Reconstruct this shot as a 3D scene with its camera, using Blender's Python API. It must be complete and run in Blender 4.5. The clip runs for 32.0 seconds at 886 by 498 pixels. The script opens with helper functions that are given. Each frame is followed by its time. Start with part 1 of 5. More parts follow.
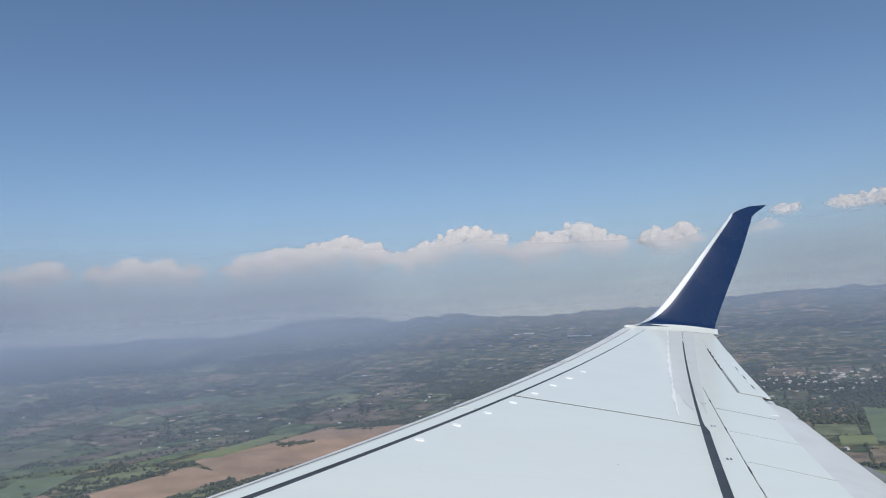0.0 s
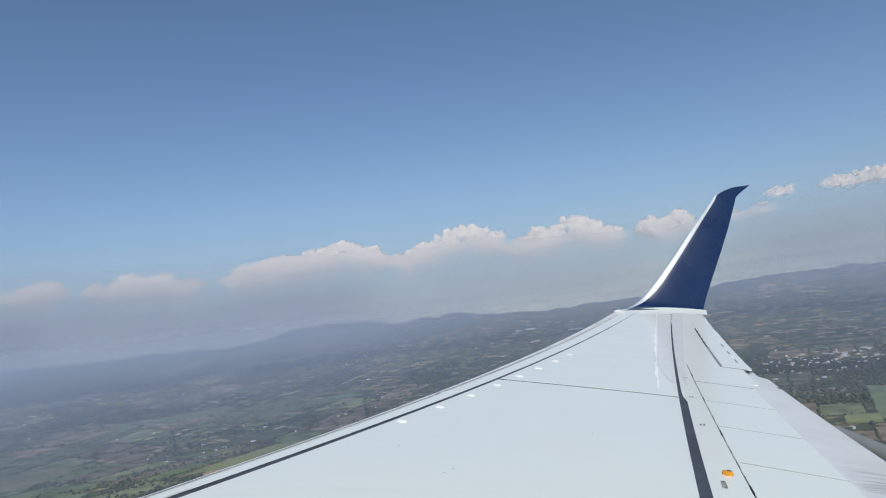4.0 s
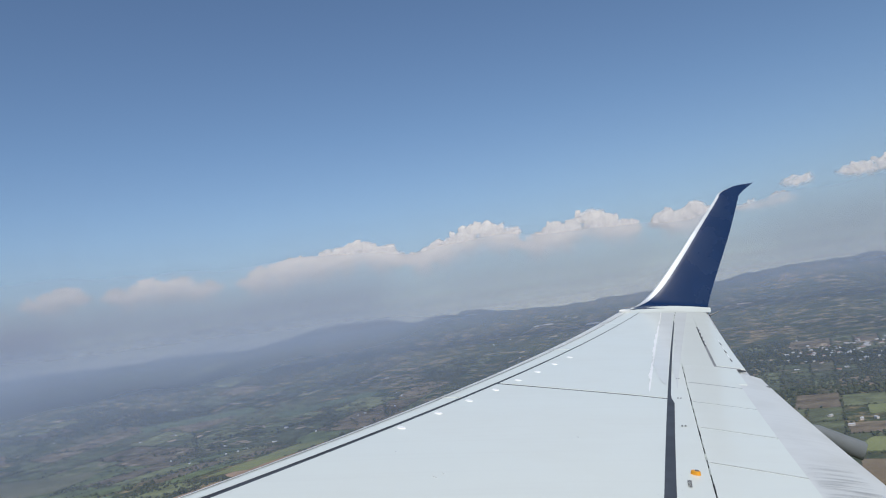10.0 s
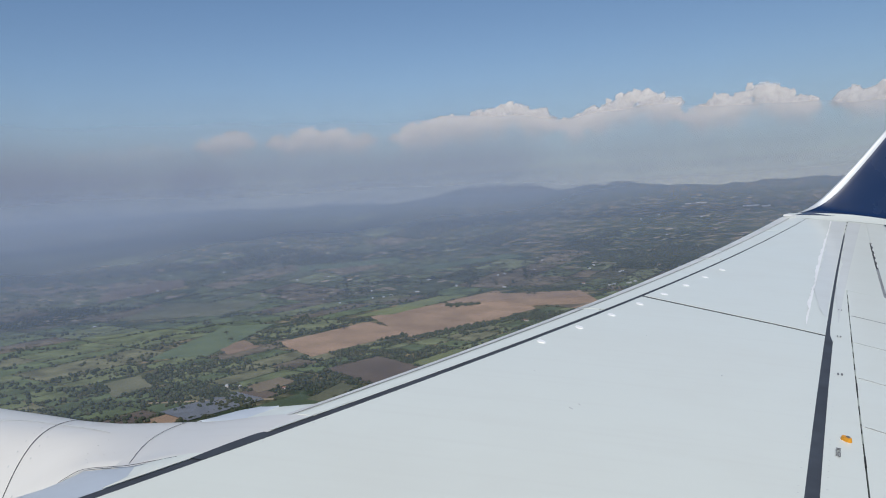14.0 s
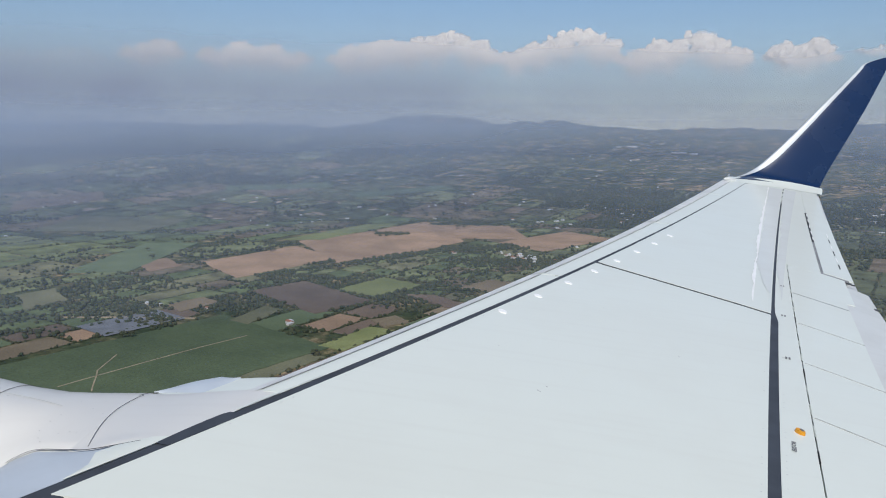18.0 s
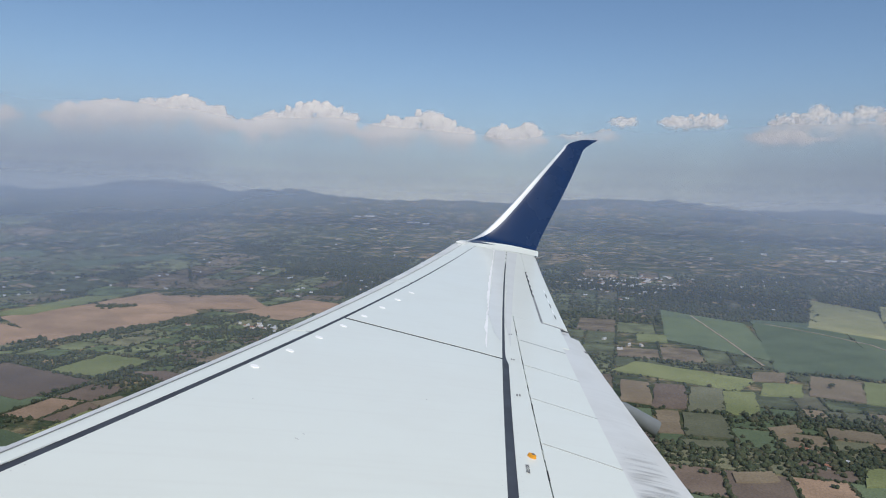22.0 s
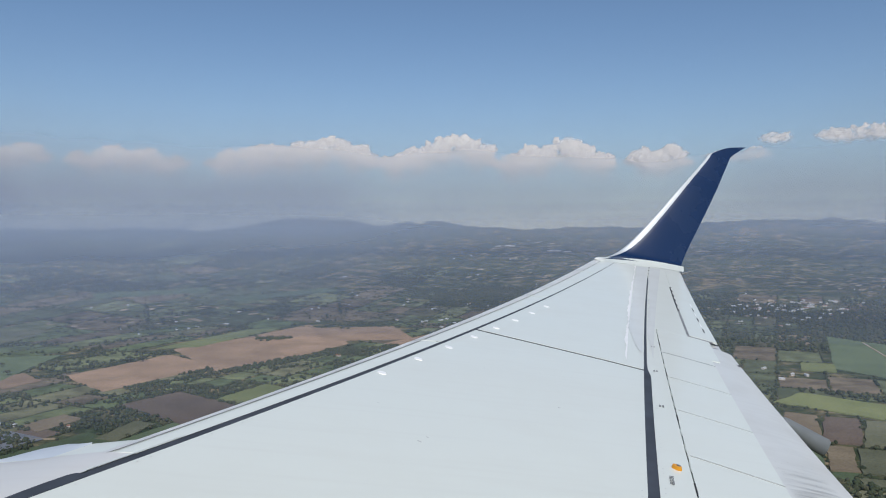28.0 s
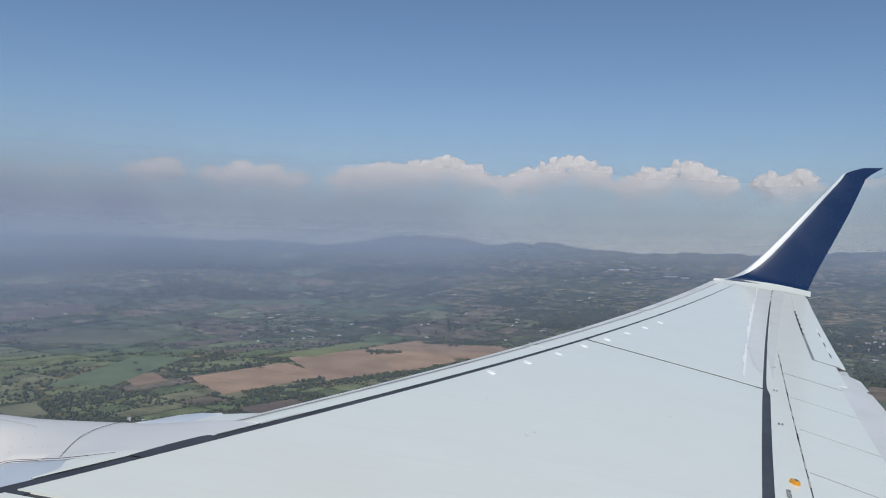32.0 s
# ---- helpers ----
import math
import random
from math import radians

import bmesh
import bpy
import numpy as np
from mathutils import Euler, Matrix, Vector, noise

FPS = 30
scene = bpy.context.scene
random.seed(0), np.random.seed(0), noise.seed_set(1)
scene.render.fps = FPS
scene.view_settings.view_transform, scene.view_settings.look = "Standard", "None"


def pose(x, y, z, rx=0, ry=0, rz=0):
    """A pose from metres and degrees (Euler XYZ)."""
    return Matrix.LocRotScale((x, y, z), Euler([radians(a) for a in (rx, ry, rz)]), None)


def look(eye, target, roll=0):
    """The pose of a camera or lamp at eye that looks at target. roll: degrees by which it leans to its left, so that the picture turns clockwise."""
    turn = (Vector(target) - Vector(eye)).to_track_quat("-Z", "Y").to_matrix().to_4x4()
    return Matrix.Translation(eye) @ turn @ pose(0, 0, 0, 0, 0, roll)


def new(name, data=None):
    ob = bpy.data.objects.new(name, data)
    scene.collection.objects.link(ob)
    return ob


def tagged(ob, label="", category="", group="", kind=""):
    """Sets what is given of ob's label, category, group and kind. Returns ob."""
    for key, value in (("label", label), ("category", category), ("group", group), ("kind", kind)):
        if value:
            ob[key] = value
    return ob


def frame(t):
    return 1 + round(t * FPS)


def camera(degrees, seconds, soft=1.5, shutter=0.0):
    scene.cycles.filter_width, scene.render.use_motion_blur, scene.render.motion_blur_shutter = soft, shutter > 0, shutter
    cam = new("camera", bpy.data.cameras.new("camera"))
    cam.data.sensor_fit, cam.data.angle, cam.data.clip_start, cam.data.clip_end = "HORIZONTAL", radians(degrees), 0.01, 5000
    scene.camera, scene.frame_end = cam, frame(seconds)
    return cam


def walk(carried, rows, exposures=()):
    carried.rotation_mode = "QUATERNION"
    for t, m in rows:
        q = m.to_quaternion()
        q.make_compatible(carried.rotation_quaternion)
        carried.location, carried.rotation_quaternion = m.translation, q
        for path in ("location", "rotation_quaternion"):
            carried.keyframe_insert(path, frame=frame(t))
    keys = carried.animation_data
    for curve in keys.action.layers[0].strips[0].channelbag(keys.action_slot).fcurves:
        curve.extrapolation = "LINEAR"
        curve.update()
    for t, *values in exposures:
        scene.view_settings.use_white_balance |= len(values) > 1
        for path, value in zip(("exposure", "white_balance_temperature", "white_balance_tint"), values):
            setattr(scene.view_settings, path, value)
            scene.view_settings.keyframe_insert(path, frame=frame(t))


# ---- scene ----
cam = camera(61.0, 32.0, soft=1.05)
PATH = [
    (0, pose(-0.304, 0.347, 299.701, 95.36, 3.96, 13.30)),
    (0.5, pose(-0.297, 0.369, 299.671, 94.95, 3.63, 12.36)),
    (1, pose(-0.288, 0.370, 299.643, 94.79, 3.52, 11.39)),
    (1.5, pose(-0.272, 0.373, 299.618, 94.88, 3.53, 10.88)),
    (2, pose(-0.248, 0.342, 299.590, 94.96, 3.50, 10.94)),
    (2.5, pose(-0.203, 0.304, 299.630, 95.04, 3.89, 11.31)),
    (3, pose(-0.184, 0.314, 299.627, 95.35, 5.08, 11.72)),
    (3.5, pose(-0.145, 0.254, 299.596, 95.45, 5.97, 12.50)),
    (4, pose(-0.114, 0.235, 299.573, 95.36, 6.86, 13.36)),
    (4.5, pose(-0.078, 0.172, 299.569, 95.21, 7.20, 13.95)),
    (6.5, pose(0.038, 0.008, 299.706, 95.53, 6.40, 13.02)),
    (7, pose(0.061, -0.018, 299.743, 95.65, 6.14, 12.49)),
    (7.5, pose(0.076, -0.126, 299.831, 95.85, 5.25, 12.07)),
    (8, pose(0.092, -0.156, 299.845, 95.74, 4.82, 12.17)),
    (8.5, pose(0.127, -0.151, 299.794, 95.47, 5.25, 12.71)),
    (9, pose(0.132, -0.136, 299.731, 95.38, 5.98, 13.32)),
    (9.5, pose(0.156, -0.133, 299.695, 95.27, 7.28, 13.94)),
    (10, pose(0.152, -0.085, 299.662, 95.34, 8.08, 14.68)),
    (10.5, pose(0.173, -0.117, 299.673, 95.22, 8.66, 15.98)),
    (11, pose(0.211, -0.114, 299.707, 94.30, 8.30, 18.33)),
    (11.5, pose(0.110, 0.095, 299.822, 91.61, 6.67, 21.66)),
    (12, pose(0.115, -0.077, 299.882, 89.45, 6.12, 24.42)),
    (12.5, pose(0.141, -0.059, 299.948, 87.96, 5.74, 26.19)),
    (13, pose(0.143, -0.084, 299.979, 87.17, 5.23, 26.62)),
    (13.5, pose(0.165, -0.068, 300.001, 86.62, 4.48, 26.58)),
    (15.5, pose(-0.018, -0.048, 300.225, 84.20, -0.10, 22.23)),
    (16, pose(-0.056, -0.042, 300.279, 83.24, -0.67, 21.47)),
    (16.5, pose(-0.106, -0.024, 300.326, 82.31, -1.18, 21.04)),
    (17, pose(-0.148, -0.014, 300.354, 81.59, -1.48, 20.84)),
    (17.5, pose(-0.150, -0.006, 300.322, 81.19, -0.59, 20.86)),
    (18, pose(-0.158, 0.001, 300.293, 80.63, -0.38, 20.90)),
    (18.5, pose(-0.170, 0.017, 300.228, 80.68, -0.12, 20.60)),
    (19, pose(-0.198, 0.029, 300.202, 80.72, -0.47, 19.70)),
    (19.5, pose(-0.194, 0.017, 300.240, 80.48, -1.33, 18.30)),
    (20, pose(-0.230, -0.224, 300.276, 80.83, -2.07, 15.91)),
    (20.5, pose(-0.228, -0.319, 300.363, 81.21, -2.84, 12.53)),
    (21, pose(-0.239, -0.309, 300.327, 82.72, -3.13, 8.34)),
    (21.5, pose(-0.220, -0.263, 300.252, 84.55, -2.41, 4.32)),
    (22, pose(-0.201, -0.193, 300.202, 86.18, -1.83, 1.37)),
    (22.5, pose(-0.190, -0.184, 300.169, 87.52, -1.27, -0.21)),
    (23, pose(-0.179, -0.156, 300.150, 88.36, -0.80, -0.26)),
    (23.5, pose(-0.176, -0.133, 300.132, 88.57, -0.66, 0.60)),
    (24, pose(-0.169, -0.119, 300.113, 88.13, -0.68, 1.99)),
    (24.5, pose(-0.166, -0.098, 300.106, 87.17, -0.75, 3.55)),
    (25, pose(-0.164, -0.091, 300.101, 86.24, -0.65, 5.10)),
    (25.5, pose(-0.158, -0.083, 300.100, 85.80, -0.46, 6.60)),
    (26, pose(-0.155, -0.059, 300.095, 86.05, -0.16, 7.98)),
    (26.5, pose(-0.148, -0.062, 300.086, 86.58, 0.08, 9.32)),
    (28.5, pose(-0.105, 0.059, 299.954, 88.52, 0.45, 12.71)),
    (29, pose(-0.096, 0.014, 299.935, 88.49, 0.76, 13.58)),
    (29.5, pose(-0.080, 0.104, 299.898, 88.71, 1.29, 14.81)),
    (30, pose(-0.083, 0.108, 299.895, 88.98, 1.57, 16.22)),
    (30.5, pose(-0.093, 0.108, 299.899, 89.26, 1.24, 17.65)),
    (31, pose(-0.099, 0.104, 299.887, 89.51, 0.45, 18.84)),
    (31.5, pose(-0.100, 0.084, 299.882, 89.42, -0.68, 19.80)),
    (32, pose(-0.100, -0.069, 299.849, 89.69, -1.54, 20.46)),
]
walk(cam, PATH, exposures=[(0, -0.05), (10, -0.06), (12, -0.22), (14, -0.22), (16.5, -0.12), (22, -0.07), (26, -0.07), (29, -0.16), (32, -0.19)])


def part(name, bm, material, parent, label=""):
    """One bmesh as one mesh object under a thing or a part."""
    me = bpy.data.meshes.new(name)
    bm.to_mesh(me)
    bm.free()
    me.materials.append(material)
    ob = new(name, me)
    ob.parent = parent
    return tagged(ob, label)


def thing(name, label, category, group="", kind=""):
    return tagged(new(name), label, category, group, kind)


# ---- light ----
SUN_AZ, SUN_EL = 160.0, 47.0        # degrees clockwise from +y, and above the horizon
world = bpy.data.worlds.new("sky")
scene.world = world
world.use_nodes = True
wn = world.node_tree.nodes
sky = wn.new("ShaderNodeTexSky")
sky.sky_type = "NISHITA"
sky.sun_disc = False
sky.sun_elevation, sky.sun_rotation = radians(SUN_EL), radians(SUN_AZ)
sky.altitude, sky.air_density, sky.dust_density, sky.ozone_density = 300, 1.0, 0.25, 4.6
wn["Background"].inputs["Strength"].default_value = 0.099
world.node_tree.links.new(sky.outputs[0], wn["Background"].inputs["Color"])

sun_data = bpy.data.lights.new("sun", "SUN")
sun_data.energy, sun_data.angle, sun_data.color = 4.0, radians(0.6), (1.0, 0.955, 0.895)
sun = new("sun", sun_data)
sa, se = radians(SUN_AZ), radians(SUN_EL)
to_sun = Vector((math.sin(sa) * math.cos(se), math.cos(sa) * math.cos(se), math.sin(se)))
sun.matrix_world = look(to_sun * 900, (0, 0, 0))


# ---- materials ----
def material(name):
    m = bpy.data.materials.new(name)
    m.use_nodes = True
    nt = m.node_tree
    return m, nt.nodes, nt.links, nt.nodes["Principled BSDF"]


def ramp(nodes, stops):
    r = nodes.new("ShaderNodeValToRGB")
    el = r.color_ramp.elements
    while len(el) < len(stops):
        el.new(0.5)
    for e, (p, c) in zip(el, stops):
        e.position, e.color = p, (*c, 1)
    return r


def noise_node(nodes, links, scale, detail=4, coord="Object", rough=0.55, steep=0):
    tc = nodes.new("ShaderNodeTexCoord")
    n = nodes.new("ShaderNodeTexNoise")
    n.inputs["Scale"].default_value, n.inputs["Detail"].default_value = scale, detail
    n.inputs["Roughness"].default_value = rough
    if steep:
        mp = nodes.new("ShaderNodeMapping")
        mp.inputs["Scale"].default_value = (1, 1, steep)
        links.new(tc.outputs[coord], mp.inputs["Vector"])
        links.new(mp.outputs[0], n.inputs["Vector"])
    else:
        links.new(tc.outputs[coord], n.inputs["Vector"])
    return n


def bump(nodes, links, bsdf, source, strength, distance):
    b = nodes.new("ShaderNodeBump")
    b.inputs["Strength"].default_value, b.inputs["Distance"].default_value = strength, distance
    links.new(source, b.inputs["Height"])
    links.new(b.outputs[0], bsdf.inputs["Normal"])


def mix_color(nodes, links, fac, a, b, blend="MIX"):
    m = nodes.new("ShaderNodeMix")
    m.data_type, m.blend_type = "RGBA", blend
    for sock, val in ((m.inputs["Factor"], fac), (m.inputs["A"], a), (m.inputs["B"], b)):
        if isinstance(val, (int, float)):
            sock.default_value = val
        elif isinstance(val, tuple):
            sock.default_value = (*val, 1)
        else:
            links.new(val, sock)
    return m.outputs["Result"]


def paint(name, base, dirt, rough, scale=1.3, spread=0.35, coat=0.3):
    """Aircraft paint: a main colour, cloudy dirt and chordwise streaks, faint waviness."""
    m, n, l, b = material(name)
    big = noise_node(n, l, scale, 5)
    r1 = ramp(n, [(0.45, (0, 0, 0)), (0.8, (spread,) * 3)])
    l.new(big.outputs["Fac"], r1.inputs[0])
    tc = n.new("ShaderNodeTexCoord")
    mp = n.new("ShaderNodeMapping")
    mp.inputs["Scale"].default_value = (0.8, 14, 3)
    l.new(tc.outputs["Object"], mp.inputs["Vector"])
    st = n.new("ShaderNodeTexNoise")
    st.inputs["Scale"].default_value, st.inputs["Detail"].default_value = 1.0, 5
    l.new(mp.outputs[0], st.inputs["Vector"])
    r2 = ramp(n, [(0.52, (0, 0, 0)), (0.85, (spread * 0.7,) * 3)])
    l.new(st.outputs["Fac"], r2.inputs[0])
    c1 = mix_color(n, l, r1.outputs[0], base, dirt)
    c2 = mix_color(n, l, r2.outputs[0], c1, dirt)
    l.new(c2, b.inputs["Base Color"])
    rr = n.new("ShaderNodeMapRange")
    rr.inputs["To Min"].default_value, rr.inputs["To Max"].default_value = rough - 0.06, rough + 0.12
    l.new(big.outputs["Fac"], rr.inputs["Value"])
    l.new(rr.outputs[0], b.inputs["Roughness"])
    b.inputs["Coat Weight"].default_value, b.inputs["Coat Roughness"].default_value = coat, 0.12
    wav = noise_node(n, l, 0.9, 2)
    bump(n, l, b, wav.outputs["Fac"], 0.05, 0.05)
    return m


def plain(name, color, rough=0.6, metal=0.0, scale=4.0, vary=0.25):
    m, n, l, b = material(name)
    nz = noise_node(n, l, scale, 5)
    lo, hi = tuple(c * (1 - vary) for c in color), tuple(min(1, c * (1 + vary)) for c in color)
    r = ramp(n, [(0.3, lo), (0.7, hi)])
    l.new(nz.outputs["Fac"], r.inputs[0])
    l.new(r.outputs[0], b.inputs["Base Color"])
    b.inputs["Roughness"].default_value, b.inputs["Metallic"].default_value = rough, metal
    return m


WHITE = paint("white_wing_paint", (0.72, 0.765, 0.715), (0.60, 0.61, 0.57), 0.34, 1.1, 0.25)
GREYW = paint("light_grey_wing_paint", (0.60, 0.62, 0.63), (0.42, 0.42, 0.41), 0.36, 2.0)
FLAP = paint("flap_paint", (0.655, 0.67, 0.65), (0.45, 0.45, 0.43), 0.34, 1.6, 0.45)
WORN = paint("worn_wing_paint", (0.655, 0.69, 0.675), (0.56, 0.57, 0.55), 0.4, 2.0)
NACELLE = paint("nacelle_paint", (0.66, 0.665, 0.65), (0.54, 0.53, 0.51), 0.34, 1.2, 0.3, 0.2)
BLUE = paint("dark_blue_paint", (0.004, 0.019, 0.066), (0.008, 0.026, 0.076), 0.24, 1.5, 0.3, 0.4)
RUBBER = plain("dark_seal_rubber", (0.045, 0.054, 0.070), 0.7)
LINE = plain("dark_panel_joint", (0.05, 0.052, 0.058), 0.7)
SLATM = plain("bare_slat_metal", (0.70, 0.71, 0.70), 0.42, 0.15, 3.0, 0.12)
BLUEMETAL = plain("sky_grey_fairing_paint", (0.53, 0.59, 0.655), 0.42, 0.1, 2.0, 0.10)
FAIRM = plain("grey_fairing_paint", (0.15, 0.168, 0.178), 0.5, 0.0, 2.0, 0.2)
ORANGE = plain("orange_paint", (0.75, 0.33, 0.02), 0.45)
INK = plain("black_stencil_ink", (0.19, 0.195, 0.20), 0.6)
FINE = plain("fine_grey_joint", (0.24, 0.25, 0.26), 0.6)
PADM = plain("bright_access_cover", (0.88, 0.89, 0.88), 0.3, 0.0, 6, 0.05)
CABIN = plain("fuselage_paint", (0.62, 0.625, 0.62), 0.45, 0.0, 4.0, 0.06)


def crop(name, a, b, row=0.0, heading=0.0, patch=0.012):
    """A crop or bare soil: two tones in patches of tens of metres, fine tufts, faint rows."""
    m, n, l, bs = material(name)
    big = noise_node(n, l, patch, 6)
    r = ramp(n, [(0.36, a), (0.66, b)])
    l.new(big.outputs["Fac"], r.inputs[0])
    fine = noise_node(n, l, 0.35, 6)
    rf = ramp(n, [(0.3, (0.76,) * 3), (0.7, (1.15,) * 3)])
    l.new(fine.outputs["Fac"], rf.inputs[0])
    col = mix_color(n, l, 1.0, r.outputs[0], rf.outputs[0], "MULTIPLY")
    if row:
        tc = n.new("ShaderNodeTexCoord")
        mp = n.new("ShaderNodeMapping")
        mp.inputs["Rotation"].default_value = (0, 0, radians(heading))
        w = n.new("ShaderNodeTexWave")
        w.inputs["Scale"].default_value, w.inputs["Distortion"].default_value = row, 1.5
        l.new(tc.outputs["Object"], mp.inputs["Vector"])
        l.new(mp.outputs[0], w.inputs["Vector"])
        rw = ramp(n, [(0.2, (0.97,) * 3), (0.8, (1.025,) * 3)])
        l.new(w.outputs["Fac"], rw.inputs[0])
        col = mix_color(n, l, 1.0, col, rw.outputs[0], "MULTIPLY")
    oi = n.new("ShaderNodeObjectInfo")
    ro = ramp(n, [(0, (0.82, 0.84, 0.85)), (1, (1.16, 1.14, 1.1))])
    l.new(oi.outputs["Random"], ro.inputs[0])
    col = mix_color(n, l, 1.0, col, ro.outputs[0], "MULTIPLY")
    l.new(col, bs.inputs["Base Color"])
    bs.inputs["Roughness"].default_value = 0.95
    bs.inputs["Specular IOR Level"].default_value = 0.1
    return m


LATTICE = -12.0     # heading of most field edges, degrees
CROPS = {
    "peach": crop("bare_peach_soil", (0.2612, 0.1814, 0.1243), (0.3519, 0.2469, 0.1713)),
    "plough": crop("ploughed_brown_soil", (0.13, 0.1006, 0.0813), (0.183, 0.1426, 0.1124), 0.08, LATTICE),
    "tan": crop("dry_stubble", (0.1825, 0.1464, 0.1002), (0.2501, 0.2039, 0.1409)),
    "olive": crop("olive_pasture", (0.1275, 0.1334, 0.083), (0.1762, 0.1778, 0.114)),
    "green": crop("green_cane", (0.0987, 0.1323, 0.0769), (0.1323, 0.171, 0.0987), 0.06, LATTICE),
    "dark": crop("dark_green_grass", (0.0787, 0.1081, 0.0602), (0.1053, 0.1389, 0.0759)),
    "lime": crop("lime_green_crop", (0.1711, 0.1963, 0.0846), (0.2291, 0.2518, 0.1141), 0.1, LATTICE),
    "yellow": crop("yellow_green_crop", (0.2715, 0.2757, 0.1329), (0.3577, 0.3451, 0.1771), 0.05, LATTICE),
}
CROP_WORDS = {"peach": "bare peach-coloured soil", "plough": "ploughed brown soil", "tan": "dry tan stubble", "olive": "dull olive pasture",
              "green": "green cane crop", "dark": "dark green grass", "lime": "bright lime green crop", "yellow": "yellow-green ripening crop"}


def land_material():
    """Scrub and woodland floor with far clearings, in three sizes of mottle."""
    m, n, l, b = material("scrub_land")
    big = noise_node(n, l, 0.0016, 7, steep=4)
    mid = noise_node(n, l, 0.0125, 9, rough=0.72, steep=9)
    fine = noise_node(n, l, 0.06, 6, rough=0.7, steep=4)
    r = ramp(n, [(0.30, (0.0315, 0.0483, 0.0273)), (0.47, (0.0525, 0.0693, 0.0378)), (0.55, (0.1103, 0.105, 0.0609)), (0.63, (0.2835, 0.2205, 0.1418))])
    l.new(mid.outputs["Fac"], r.inputs[0])
    rb = ramp(n, [(0.35, (0.75, 0.85, 0.8)), (0.65, (1.35, 1.2, 1.05))])
    l.new(big.outputs["Fac"], rb.inputs[0])
    rf = ramp(n, [(0.32, (0.45,) * 3), (0.68, (1.45,) * 3)])
    l.new(fine.outputs["Fac"], rf.inputs[0])
    c = mix_color(n, l, 1.0, r.outputs[0], rb.outputs[0], "MULTIPLY")
    c = mix_color(n, l, 1.0, c, rf.outputs[0], "MULTIPLY")
    l.new(c, b.inputs["Base Color"])
    b.inputs["Roughness"].default_value = 1.0
    b.inputs["Specular IOR Level"].default_value = 0.05
    return m


def leaf_material(name, tones):
    m, n, l, b = material(name)
    g = n.new("ShaderNodeNewGeometry")
    r = ramp(n, [(i / (len(tones) - 1), c) for i, c in enumerate(tones)])
    l.new(g.outputs["Random Per Island"], r.inputs[0])
    nz = noise_node(n, l, 0.45, 4)
    rn = ramp(n, [(0.3, (0.6,) * 3), (0.7, (1.4,) * 3)])
    l.new(nz.outputs["Fac"], rn.inputs[0])
    c = mix_color(n, l, 1.0, r.outputs[0], rn.outputs[0], "MULTIPLY")
    l.new(c, b.inputs["Base Color"])
    b.inputs["Roughness"].default_value = 0.9
    b.inputs["Specular IOR Level"].default_value = 0.15
    bump(n, l, b, nz.outputs["Fac"], 0.8, 1.5)
    return m


LAND = land_material()
LEAVES = leaf_material("tree_leaves", [(0.034, 0.045, 0.026), (0.043, 0.057, 0.031), (0.057, 0.070, 0.037), (0.078, 0.078, 0.046), (0.038, 0.050, 0.028)])
FAR_LEAVES = leaf_material("far_tree_leaves", [(0.030, 0.043, 0.024), (0.048, 0.061, 0.031), (0.068, 0.070, 0.041), (0.036, 0.050, 0.026)])
BARK = plain("bark", (0.12, 0.09, 0.065), 0.9)
WALLM = plain("pale_house_wall", (0.54, 0.50, 0.45), 0.9, 0, 0.5)
ROOFM = plain("bright_sheet_roof", (0.52, 0.535, 0.55), 0.5, 0.0, 0.3, 0.2)
TILEM = plain("red_brown_roof", (0.28, 0.13, 0.08), 0.8, 0, 0.4)
PANELM = plain("grey_blue_panels", (0.17, 0.18, 0.195), 0.4, 0.1, 0.05, 0.2)
DIRT = plain("pale_dirt_track", (0.29, 0.235, 0.16), 0.95, 0, 0.06)


def far_field_material(name, tones):
    m, n, l, b = material(name)
    g = n.new("ShaderNodeNewGeometry")
    r = ramp(n, [(i / len(tones) + 0.001, c) for i, c in enumerate(tones)])
    r.color_ramp.interpolation = "CONSTANT"
    l.new(g.outputs["Random Per Island"], r.inputs[0])
    nz = noise_node(n, l, 0.02, 7)
    rn = ramp(n, [(0.35, (0.6,) * 3), (0.68, (1.4,) * 3)])
    l.new(nz.outputs["Fac"], rn.inputs[0])
    c = mix_color(n, l, 1.0, r.outputs[0], rn.outputs[0], "MULTIPLY")
    l.new(c, b.inputs["Base Color"])
    b.inputs["Roughness"].default_value = 0.95
    b.inputs["Specular IOR Level"].default_value = 0.1
    return m


FAR_CROPS = far_field_material("far_crops", [(0.095, 0.112, 0.062), (0.135, 0.152, 0.080), (0.175, 0.142, 0.098), (0.105, 0.120, 0.066), (0.145, 0.118, 0.082), (0.165, 0.180, 0.096), (0.112, 0.110, 0.070), (0.088, 0.102, 0.058)])
WEST_CROPS = far_field_material("west_crops", [(0.108, 0.138, 0.066), (0.138, 0.162, 0.078), (0.095, 0.122, 0.060), (0.158, 0.158, 0.090), (0.120, 0.148, 0.070), (0.140, 0.118, 0.084), (0.150, 0.170, 0.084)])
CLEARINGS = far_field_material("dry_clearings", [(0.29, 0.23, 0.16), (0.16, 0.17, 0.09), (0.38, 0.30, 0.21), (0.22, 0.175, 0.12), (0.32, 0.26, 0.19), (0.24, 0.225, 0.135), (0.19, 0.15, 0.105)])


